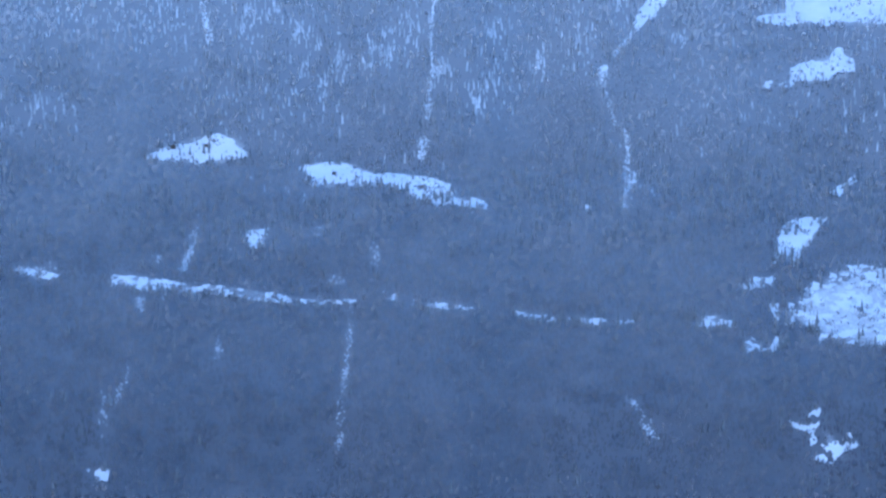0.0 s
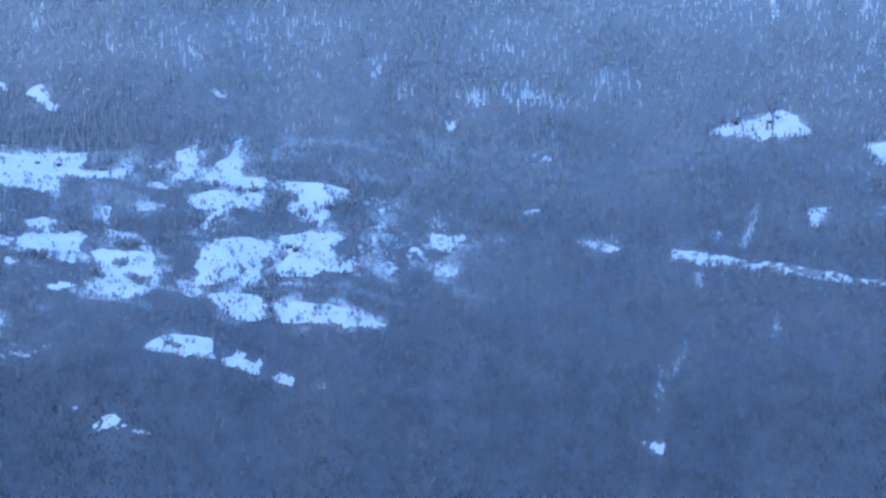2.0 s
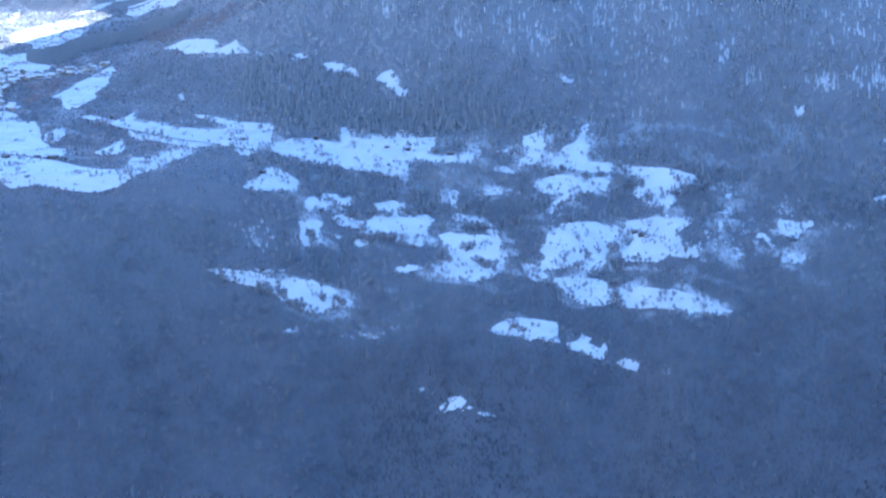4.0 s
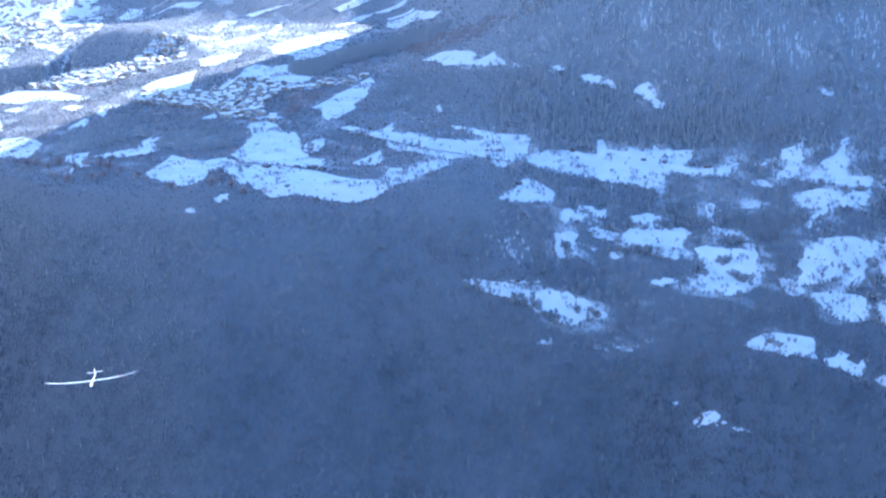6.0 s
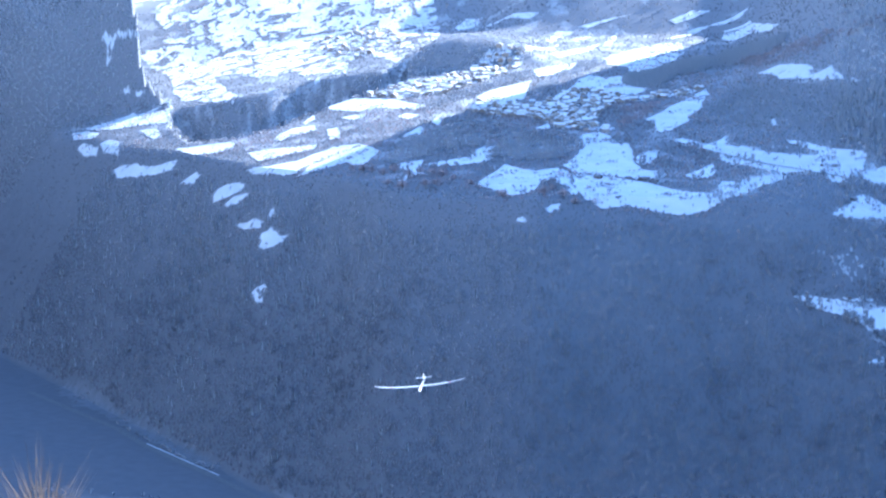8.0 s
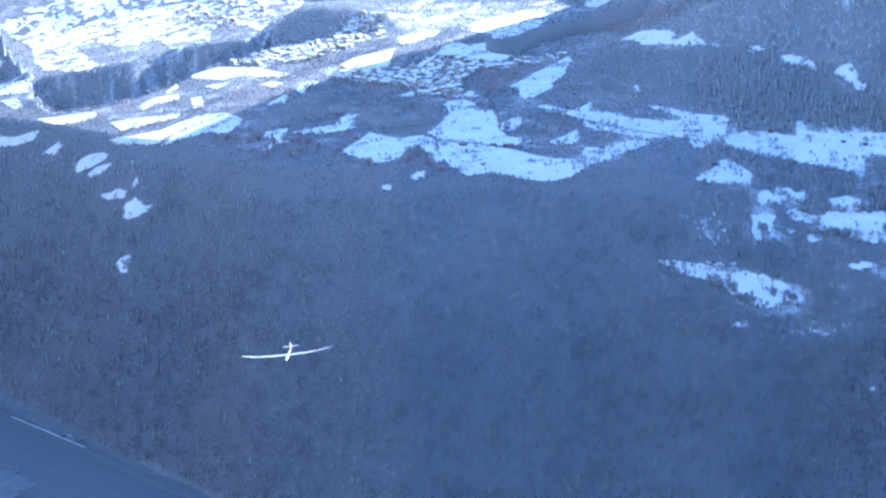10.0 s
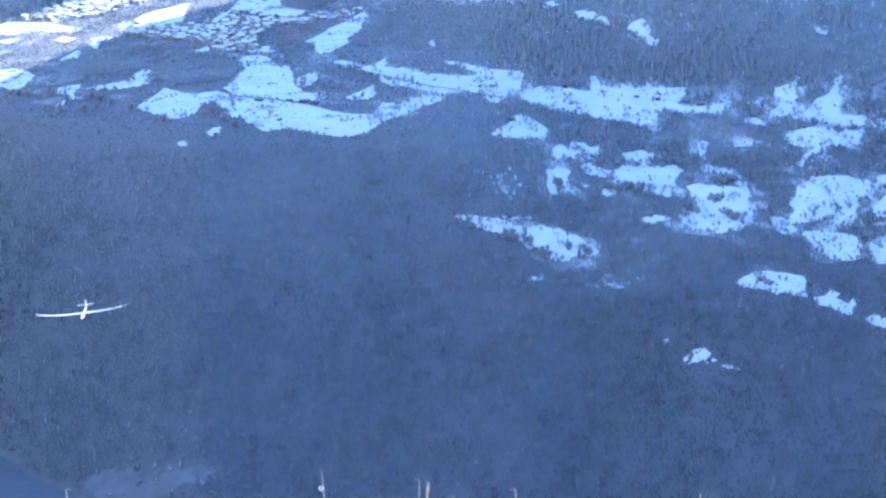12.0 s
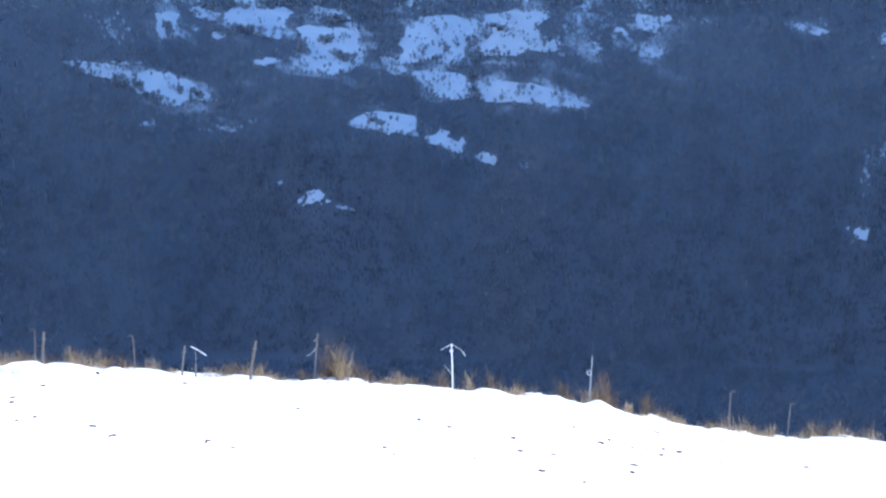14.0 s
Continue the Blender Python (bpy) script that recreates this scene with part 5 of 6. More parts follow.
    # the spur takes the paler twig colour, which carries painted haze
    plant("steep_woods", bare, rng, x[m], y[m], rng.uniform(6, 11, m.sum()), MAT["twigs"], "leafless woods on a steep mountain spur, coloured pale as haze")


woods()

# ---- roads ----
def ribbon(name, label, material, width, lift, line, clear=False):
    """A road laid over the land along a plan line."""
    pts = []
    for (ax, ay), (bx, by) in zip(line, line[1:]):
        count = max(2, int(math.hypot(bx - ax, by - ay) / 8))
        pts += [(ax + (bx - ax) * k / count, ay + (by - ay) * k / count) for k in range(count)]
    pts.append(line[-1])
    p = np.array(pts, float)
    d = np.gradient(p, axis=0)
    side = np.stack([-d[:, 1], d[:, 0]], -1) / np.hypot(d[:, 0], d[:, 1])[:, None]
    rows = [p + side * width * k for k in (-0.5, -0.17, 0.17, 0.5)]
    xyz = np.stack([np.stack([q[:, 0], q[:, 1], height(q[:, 0], q[:, 1]) + lift], -1) for q in rows])
    ob, _ = grid_object(name, xyz, material)
    tagged(ob, label, "road", kind="structure")
    if clear:
        FIELDS.extend([tuple(rows[0][k]), tuple(rows[3][k]), tuple(rows[3][k + 1]), tuple(rows[0][k + 1])] for k in range(len(p) - 1))


ribbon("mountain_road", "narrow dark road across a snowy pasture", MAT["asphalt"], 4.0, 1.6,
       [(-1785, 2868), (-1723, 2846), (-1647, 2815), (-1583, 2798), (-1516, 2791), (-1469, 2795)])
ribbon("valley_road", "grey main road along the shaded valley floor", MAT["asphalt"], 11, 0.6,
       [(-2696, 2419), (-2563, 2367), (-2367, 2291), (-2240, 2225), (-2025, 2138), (-1901, 2083), (-1795, 2033), (-1678, 1998)])
ribbon("road_verge", "snow bank beside the valley road", MAT["meadow"], 2.6, 1.2,
       [(-2258, 2240), (-2142, 2193), (-2037, 2151)])
ribbon("field_edge", "snow bank along a frosty field by the valley road", MAT["frost"], 5.0, 0.8,
       [(-1914, 2117), (-1845, 2089), (-1786, 2065), (-1694, 2017)])


# ---- chalets and barns ----
def part(name, bm, material, parent, label=""):
    me = bpy.data.meshes.new(name)
    bm.to_mesh(me)
    bm.free()
    me.materials.append(material)
    ob = new(name, me)
    ob.parent = parent
    return tagged(ob, label)


def box(bm, lo, hi):
    m = Matrix.LocRotScale([(a + c) / 2 for a, c in zip(lo, hi)], None, [c - a for a, c in zip(lo, hi)])
    bmesh.ops.create_cube(bm, size=1, matrix=m)
    return bm


def prism(outline, y0, y1):
    """A solid from an x-z outline, drawn out along y."""
    bm = bmesh.new()
    a = [bm.verts.new((x, y0, z)) for x, z in outline]
    c = [bm.verts.new((x, y1, z)) for x, z in outline]
    n = len(outline)
    bm.faces.new(a)
    bm.faces.new(c[::-1])
    for k in range(n):
        bm.faces.new((a[k], c[k], c[(k + 1) % n], a[(k + 1) % n]))
    bmesh.ops.recalc_face_normals(bm, faces=bm.faces)
    return bm


def chalet(name, wide, deep, eaves, ridge, wall, roof, label, category, windows=True):
    """A gabled house, gable towards -y, its floor let two metres into the slope."""
    root = new(name)
    w, d = wide / 2, deep / 2
    part("wall", prism([(-w, -2), (w, -2), (w, eaves), (0, ridge), (-w, eaves)], -d, d), wall, root)
    o, t = 1.0, 0.5
    slope = (ridge - eaves) / w
    part("roof", prism([(-w - o, eaves - o * slope + 0.05), (0, ridge + 0.05), (w + o, eaves - o * slope + 0.05),
                        (w + o, eaves - o * slope + 0.05 + t), (0, ridge + 0.1 + t), (-w - o, eaves - o * slope + 0.05 + t)], -d - 1, d + 1), roof, root)
    part("chimney", box(bmesh.new(), (w * 0.35, d * 0.1, ridge - 1.6), (w * 0.35 + 0.8, d * 0.1 + 0.8, ridge + 1.0)), wall, root)
    part("door", box(bmesh.new(), (-0.5, -d - 0.08, 0), (0.5, -d + 0.02, 2.1)), MAT["barn"], root)
    if windows:
        for x in (-w * 0.6, w * 0.6):
            for z in (0.9, 3.4):
                part("window", box(bmesh.new(), (x - 0.6, -d - 0.06, z), (x + 0.6, -d + 0.02, z + 1.2)), MAT["glass"], root)
    tagged(root, label, category, group=category + "s across the valley")
    return root


def stand(ob, x, y, turn, scale=1.0):
    z = float(height(x, y))
    return copy_thing(ob, Matrix.LocRotScale((x, y, z + 0.4), Euler((0, 0, turn)), (scale,) * 3))


HOMES = [chalet("chalet", 11, 13, 5.6, 8.6, MAT["wall"], MAT["roof_snow"], "timber and plaster chalet with a snow-covered roof", "house"),
         chalet("chalet", 14, 11, 5.0, 7.6, MAT["wall"], MAT["roof_snow"], "broad village chalet under thick roof snow", "house"),
         chalet("chalet", 9, 10, 6.4, 9.0, MAT["wall"], MAT["slate"], "narrow village house with a bare slate roof", "house")]
BARN = chalet("barn", 8, 11, 3.4, 5.6, MAT["barn"], MAT["slate"], "dark weathered wooden barn in a snowy pasture", "barn", windows=False)


def village(seed, count, poly, gap):
    rng = np.random.default_rng(seed)
    xs, ys = [p[0] for p in poly], [p[1] for p in poly]
    done = []
    for _ in range(count * 60):
        x, y = rng.uniform(min(xs), max(xs)), rng.uniform(min(ys), max(ys))
        if not inside(poly, np.array([x]), np.array([y]))[0] or any(math.hypot(x - a, y - c) < gap for a, c in done) or rng.uniform() > float(step(0.36, 0.6, fbm(np.array([x / 70]), np.array([y / 70]))[0])) + 0.12:
            continue
        done.append((x, y))
        stand(HOMES[rng.choice(3, p=(0.55, 0.37, 0.08))], x, y, rng.choice((0, math.pi / 2)) + 0.6 + rng.normal(0, 0.25), rng.uniform(0.55, 0.9))
        if len(done) >= count:
            break


village(1, 150, VILLAGES[0], 11)
village(2, 200, VILLAGES[1], 11)
village(3, 36, VILLAGES[2], 16)
BARNS = ((-1529, 2834), (-1513, 2842), (-1410, 2702), (-1434, 2912), (-1330, 2926), (-1299, 2929), (-1264, 2944), (-1241, 2944), (-1076, 2909), (-1018, 2938), (-923, 2799), (-910, 2790), (-1303, 2493), (-967, 2514), (-981, 2520), (-414, 3303), (-366, 3313), (-178, 3258), (-53, 3203), (-1742, 2596), (-1705, 2617), (-1688, 2619), (-1681, 2622), (-1665, 2618), (-1758, 2897))
for k, (x, y) in enumerate(BARNS):
    stand(BARN, x, y, 0.4 + 1.3 * (k % 3), 0.55 + 0.1 * (k % 4))
for ob in (*HOMES, BARN):
    for o in (*ob.children, ob):
        bpy.data.objects.remove(o)


# ---- single trees on the fields ----
def single_tree(name, crown_tris, crown_mat, label, category):
    root = new(name)
    bm = bmesh.new()
    bmesh.ops.create_cone(bm, cap_ends=True, segments=6, radius1=0.035, radius2=0.012, depth=0.7, matrix=Matrix.Translation((0, 0, 0.25)))
    part("trunk", bm, MAT["bark"], root)
    crown = triangles_object("crown", crown_tris.reshape(-1, 3), crown_mat)
    crown.parent = root
    return tagged(root, label, category, group=category + "s on the snow fields")


RUSSET = ((-2136, 2546), (-2086, 2529), (-2048, 2508), (-2041, 2524), (-2002, 2463), (-1997, 2527), (-1971, 2525), (-1948, 2516), (-1921, 2506), (-1924, 2472),
          (-1999, 2506), (-1722, 2440), (-1738, 2482), (-1695, 2445), (-1774, 2423), (-2104, 2531), (-1876, 2486), (-1676, 2445), (-1935, 2461), (-1965, 2448))


def plant_singles():
    rng = np.random.default_rng(21)
    bare = [single_tree("bare_tree", bare_tree_shape(rng, 18, 1.05), MAT["field_twigs"], "leafless grey tree standing in snow", "bare tree") for _ in range(4)]
    firs = [single_tree("fir_tree", conifer_shape(rng, 6, 7), MAT["needles"], "dark green fir at a snowy clearing", "fir tree") for _ in range(4)]
    rows = list(FIELDS)
    # broad russet crowns along the plateau's edge
    russet = [single_tree("russet_tree", bare_tree_shape(rng, 44, 1.9) * (1, 1, 0.95), MAT["red_twigs"], "broad leafless tree with a russet crown", "bare tree") for _ in range(3)]
    for k, (x, y) in enumerate(RUSSET):
        stand(russet[k % 3], x, y, 1.7 * k, 12 + 1.7 * (k % 4))
    for ob in russet:
        for o in (*ob.children, ob):
            bpy.data.objects.remove(o)
    spots = []
    for n, poly in enumerate(rows):
        xs, ys = [p[0] for p in poly], [p[1] for p in poly]
        span = (max(xs) - min(xs)) * (max(ys) - min(ys))
        if span < 400 or span > 400000:
            continue
        far = math.hypot(sum(xs) / len(xs), sum(ys) / len(ys))
        steep = far > 3050 and sum(xs) / len(xs) > -650 or far > 2700 and sum(xs) / len(xs) > 0
        if math.hypot(xs[0], ys[0]) > 3400:
            continue
        want = int(min(46, 6 + span / 420) if steep else min(34, 3 + span / 420))
        hubs = []
        for _ in range(40):
            x, y = rng.uniform(min(xs), max(xs)), rng.uniform(min(ys), max(ys))
            if inside(poly, np.array([x]), np.array([y]))[0]:
                hubs.append((x, y))
            if len(hubs) > 1 + want // 7:
                break
        for _ in range(want):
            if not hubs or rng.uniform() < (0.55 if steep and span > 5000 else 0.85 if steep else 0.5):
                k = rng.integers(len(poly))
                (ax, ay), (cx, cy), f = poly[k], poly[(k + 1) % len(poly)], rng.uniform()
                x, y = ax + (cx - ax) * f + rng.normal(0, 3), ay + (cy - ay) * f + rng.normal(0, 3)
            else:
                hx, hy = hubs[rng.integers(len(hubs))]
                x, y = hx + rng.normal(0, 6), hy + rng.normal(0, 9)
                if not inside(poly, np.array([x]), np.array([y]))[0]:
                    continue
            spots.append((steep, x, y, rng.uniform(8, 15) if steep else rng.uniform(6, 13)))
    order = sorted(spots, key=lambda s: math.hypot(s[1], s[2]))
    made = [0, 0]
    rest = []
    for steep, x, y, tall in order:
        if made[steep] < 280:
            made[steep] += 1
            stand((firs if steep else bare)[rng.integers(4)], x, y, rng.uniform(0, 6.28), tall)
        else:
            rest.append((x, y, tall))
    if rest:
        p = np.array(rest)
        plant("pasture_bushes", [bare_tree_shape(rng, 14, 1.1) for _ in range(5)], rng, p[:, 0], p[:, 1], p[:, 2], MAT["field_twigs"], "leafless bushes strewn over snowy pastures")
    for ob in (*bare, *firs):
        for o in (*ob.children, ob):
            bpy.data.objects.remove(o)


plant_singles()

# ---- the near snow slope ----
TRACKS = (((-17.5, 38.0), (-19.8, 47.5)), ((-15.2, 36.5), (-18.0, 49.0)), ((-9.0, 30.0), (-8.2, 36.0)))


# bearing, breadth and rise of each lip
LIPS = ((30.5, 0.5, 0.12), (28.8, 0.65, 0.12), (27.6, 0.4, 0.12), (26.6, 0.25, 0.11), (26.15, 0.18, 0.1), (24.44, 0.25, 0.13), (22.8, 0.5, 0.12), (20.85, 0.35, 0.06),
        (32.2, 0.22, 0.12), (35.2, 1.35, 0.22), (37.6, 1.0, 0.2), (39.5, 1.5, 0.2))


def near_z(yaw, r):
    """Height of the near snow, with drifts, footprints and hoof marks."""
    x, y = plan(yaw, r)
    z = hill(yaw, r) + 0.10 * (fbm(x / 1.7, y / 1.7) - 0.5) * step(5, 15, r) + 0.2 * (fbm(x / 6, y / 6) - 0.5) * step(5, 20, r)
    z = z - 0.10 * step(0.66, 0.76, fbm(x / 0.55 + 9, y / 0.8, 2)) * step(0.45, 0.6, fbm(x / 5, y / 5 + 30)) * step(8, 15, r)
    for (ax, ay), (cx, cy) in TRACKS:
        t = np.clip(((x - ax) * (cx - ax) + (y - ay) * (cy - ay)) / ((cx - ax) ** 2 + (cy - ay) ** 2), 0, 1)
        z = z - 0.26 * (1 - step(0.03, 0.15, np.hypot(x - ax - t * (cx - ax), y - ay - t * (cy - ay))))
    z = z + 0.10 * step(0.55, 0.75, fbm(x / 0.9, y / 0.9 + 11, 3)) * step(55, 58, r)
    # lips added for their shaded fronts, in place of hollows before the posts, and the bank at the end of the fence
    for at, wide, rise in LIPS:
        across = (yaw - at) * r / 57.3
        front = 51.6 + 0.4 * np.sin(5 * across + at)
        z = z + rise * np.exp(-(across / wide) ** 4) * step(front, front + 0.25, r) * (1 - step(front + 0.4, front + 4.5, r))
    return z


def snow_slope():
    yaw, r = np.meshgrid(np.concatenate([np.arange(-180, -14, 8), np.arange(-14, 6, 1.0), np.arange(6, 42, 0.12), np.arange(42, 56, 1.0), np.arange(56, 180, 8), [180]]),
                         np.concatenate([[0.0], np.arange(0.6, 14, 0.7), np.arange(14, 40, 0.3), np.arange(40, 54, 0.2), np.arange(54, 61, 0.12), np.arange(61, 74, 0.7)]))
    x, y = plan(yaw, r)
    z = near_z(yaw, r)
    x[0], y[0], z[0] = 0.04, -0.06, z[0].mean()
    ob, _ = grid_object("snow_slope", np.stack([x, y, z], -1), MAT["snow"])
    tagged(ob, "sunlit trodden snow on the hillside below the lookout", "snow slope", kind="structure")


snow_slope()


def near_point(yaw, r, lift=0.0):
    x, y = plan(yaw, r)
    return Vector((float(x), float(y), float(near_z(np.array([float(yaw)]), np.array([float(r)]))[0]) + lift))


def tube(points, radius, sides=6, taper=1.0):
    """A bent rod through the points."""
    bm = bmesh.new()
    rings = []
    pts = [Vector(p) for p in points]
    for k, p in enumerate(pts):
        d = (pts[min(k + 1, len(pts) - 1)] - pts[max(k - 1, 0)]).normalized()
        u = d.orthogonal().normalized()
        v = d.cross(u)
        rad = radius * (1 + (taper - 1) * k / (len(pts) - 1))
        rings.append([bm.verts.new(p + rad * (math.cos(a) * u + math.sin(a) * v)) for a in (6.2832 * n / sides for n in range(sides))])
    for lo, hi in zip(rings, rings[1:]):
        for n in range(sides):
            bm.faces.new((lo[n], lo[(n + 1) % sides], hi[(n + 1) % sides], hi[n]))
    bm.faces.new(rings[0][::-1])
    bm.faces.new(rings[-1])
    bmesh.ops.recalc_face_normals(bm, faces=bm.faces)
    return bm


# ---- the old pasture fence on the crest ----
def post_thing(name, yaw, r, label):
    root = new(name)
    p = near_point(yaw, r)
    root.matrix_basis = Matrix.Translation(p) @ Euler((0, 0, radians(yaw))).to_matrix().to_4x4()
    return tagged(root, label, "fence post", group="posts of the pasture fence")


def arc(cx, cz, rad, a0, a1, count=8, y=0.0):
    return [(cx + rad * math.cos(radians(a0 + (a1 - a0) * k / count)), y, cz + rad * math.sin(radians(a0 + (a1 - a0) * k / count))) for k in range(count + 1)]


def wooden_post(yaw, tall, lean, thick=0.036):
    root = post_thing("wooden_fence_post", yaw, 58.6, "weathered grey wooden fence post in snow")
    part("post", tube([(0, 0, -0.3), (lean * 0.3, 0.01, tall * 0.3), (lean * 0.65, 0, tall * 0.65), (lean, 0, tall)], thick, 7, 0.8), MAT["wood"], root)
    part("wire_staple", tube([(lean * 0.8 - 0.07, -0.05, tall * 0.8), (lean * 0.8, -0.07, tall * 0.82), (lean * 0.8 + 0.07, -0.05, tall * 0.8)], 0.008, 4), MAT["steel"], root)


def curl_post(yaw, tall, lean, side):
    root = post_thing("curled_fence_stake", yaw, 58.6, "thin weathered fence stake with a curled top")
    part("stake", tube([(0, 0, -0.3), (lean * 0.5, 0, tall * 0.5), (lean, 0, tall)], 0.016, 6), MAT["wood"], root)
    part("hook", tube(arc(lean + side * 0.06, tall - 0.02, 0.06, 180 if side > 0 else 0, 10 if side > 0 else 170), 0.013, 5), MAT["wood"], root)


def ring_post(yaw, tall, lean, stake="steel", label="grey steel fence stake with a ring insulator"):
    root = post_thing("ring_fence_stake", yaw, 58.6, label)
    part("stake", tube([(0, 0, -0.3), (lean * 0.5, 0, tall * 0.5), (lean, 0, tall)], 0.021, 6, 0.8), MAT[stake], root)
    part("insulator", tube(arc(lean * 0.65 - 0.05, tall * 0.65, 0.055, 0, 340, 10, -0.03), 0.011, 5), MAT["plastic"], root)


def wire_post(yaw, tall, lean):
    root = post_thing("wired_fence_stake", yaw, 58.6, "grey stake with loose fence wire ends")
    part("stake", tube([(0, 0, -0.3), (lean * 0.5, 0, tall * 0.5), (lean, 0, tall)], 0.022, 6, 0.85), MAT["wood"], root)
    part("wire", tube([(lean, 0, tall * 0.78), (lean - 0.1, 0, tall * 0.66), (lean - 0.2, 0.02, tall * 0.58), (lean - 0.3, 0, tall * 0.56)], 0.014, 5), MAT["steel"], root)
    part("wire", tube([(lean, 0, tall * 0.9), (lean - 0.12, 0, tall * 0.86)], 0.012, 5), MAT["steel"], root)


def branching_post(yaw, tall):
    root = post_thing("branching_fence_stake", yaw, 58.4, "pale stake with drooping fence tape at its top")
    part("stake", tube([(0.05, 0, -0.3), (0.03, 0, tall * 0.5), (0, 0, tall)], 0.021, 7, 0.85), MAT["plastic"], root)
    part("tape", tube([(0, 0, tall), (-0.12, 0, tall - 0.07), (-0.27, 0, tall - 0.16)], 0.009, 5), MAT["plastic"], root)
    part("tape", tube([(0, 0, tall), (0.13, 0, tall - 0.08), (0.27, 0, tall - 0.17), (0.37, 0, tall - 0.33)], 0.009, 5), MAT["plastic"], root)
    part("tape", tube([(0.02, 0, tall * 0.35), (-0.1, 0, tall * 0.48), (-0.2, 0, tall * 0.55)], 0.014, 5), MAT["steel"], root)
    part("insulator", tube([(-0.05, -0.04, tall * 0.86), (0.05, -0.04, tall * 0.86)], 0.03, 6), MAT["plastic"], root)


def taped_stub(yaw):
    root = post_thing("taped_fence_stake", yaw, 58.8, "short stake with a stiff strip of fence tape")
    part("stake", tube([(0, 0, -0.3), (0.02, 0, 0.36)], 0.03, 6, 0.9), MAT["wood"], root)
    part("wire", tube([(0.02, 0, 0.34), (0.03, 0, 0.6), (0.0, 0, 0.84), (-0.08, 0, 0.88)], 0.006, 4), MAT["steel"], root)
    part("tape", tube([(-0.1, 0, 0.88), (0.1, 0, 0.76), (0.3, 0, 0.62)], 0.015, 5), MAT["plastic"], root)


curl_post(38.75, 0.75, -0.11, 1)
ring_post(32.27, 1.3, -0.11, "wood", "dark wooden fence stake with a white insulator")
curl_post(29.88, 0.9, 0.0, -1)
wooden_post(29.72, 0.88, 0.07, 0.04)
curl_post(27.36, 0.9, -0.06, -1)
wooden_post(26.2, 0.81, 0.1, 0.026)
taped_stub(25.85)
wooden_post(24.46, 1.06, 0.18, 0.042)
wire_post(22.81, 1.34, 0.12)
branching_post(19.25, 1.28)
ring_post(15.68, 1.33, 0.07)
curl_post(12.08, 1.05, 0.04, 1)
curl_post(10.58, 0.95, 0.07, 1)


# ---- dry grass and brush along the fence ----
def blades(rng, x, y, z, tall, spread, width):
    """Thin bent blades: two triangles each."""
    n = len(x)
    a = rng.uniform(0, 6.283, n)
    lean = spread * rng.uniform(0.1, 1.0, n)
    tip = np.stack([x + lean * np.cos(a), y + lean * np.sin(a), z + tall], -1)
    mid = np.stack([x + 0.35 * lean * np.cos(a), y + 0.35 * lean * np.sin(a), z + tall * 0.6], -1)
    base = np.stack([x, y, z - 0.05], -1)
    s = np.stack([np.cos(a + 1.3), np.sin(a + 1.3), 0 * a], -1) * width
    return np.concatenate([np.stack([base - s, base + s, mid], 1), np.stack([mid - s * 0.8, mid + s * 0.8, tip], 1)]).reshape(-1, 3)


def tuft(name, label, category, group, seed, yaw, r, wide, tall, count, material, width=0.007):
    rng = np.random.default_rng(seed)
    fans = max(4, int(count / 13))
    centre = rng.normal(0, wide * 0.6, fans)
    depth = rng.normal(0, 0.3, fans)
    which = rng.integers(0, fans, count)
    off = centre[which] + rng.normal(0, 0.06, count)
    yw = yaw + np.degrees(off / r)
    rr = r + depth[which] + rng.normal(0, 0.03, count)
    x, y = plan(yw, rr)
    z = near_z(yw, rr)
    size = 1.35 * tall * rng.uniform(0.55, 1.0, fans) * np.exp(-(centre / (1.3 * wide)) ** 2)
    h = size[which] * rng.uniform(0.3, 1.0, count)
    ob = triangles_object(name, blades(rng, x, y, z, h, 0.55 * size[which], width), material)
    return tagged(ob, label, category, kind="stuff" if name == "dry_brush" else "")


# bearing, breadth and height of each tuft
TUFTS = (
    (30.2, 0.36, 0.2), (29.64, 0.28, 0.31), (29.19, 0.14, 0.2), (28.93, 0.2, 0.51), (27.94, 0.2, 0.48), (27.72, 0.14, 0.43), (26.39, 0.2, 0.26), (25.35, 0.43, 0.23),
    (24.77, 0.28, 0.43), (24.19, 0.31, 0.4), (23.03, 0.28, 0.43), (22.37, 0.23, 1.19), (22.08, 0.26, 0.94), (21.64, 0.23, 0.62), (21.35, 0.14, 0.43), (20.47, 0.28, 0.4),
    (20.03, 0.23, 0.28), (19.45, 0.23, 0.57), (18.79, 0.09, 0.57), (18.27, 0.2, 0.6), (17.98, 0.07, 0.48), (17.47, 0.17, 0.37), (16.44, 0.23, 0.65), (16.08, 0.17, 0.43),
    (15.64, 0.2, 0.57), (15.3, 0.2, 1.05), (15.05, 0.14, 0.48), (14.68, 0.11, 0.34), (14.13, 0.2, 0.65), (13.66, 0.2, 0.4), (13.37, 0.17, 0.37), (12.56, 0.11, 0.26),
    (11.33, 0.23, 0.31), (10.97, 0.14, 0.43), (10.04, 0.11, 0.48), (9.68, 0.09, 0.48), (9.18, 0.23, 0.51), (8.61, 0.26, 0.28), (35.14, 0.2, 0.57), (34.64, 0.17, 0.4),
    (33.92, 0.26, 0.62), (33.56, 0.14, 0.43), (33.06, 0.23, 0.2), (32.56, 0.14, 0.31), (32.13, 0.14, 0.37), (30.82, 0.23, 0.26), (30.17, 0.2, 0.34),
)


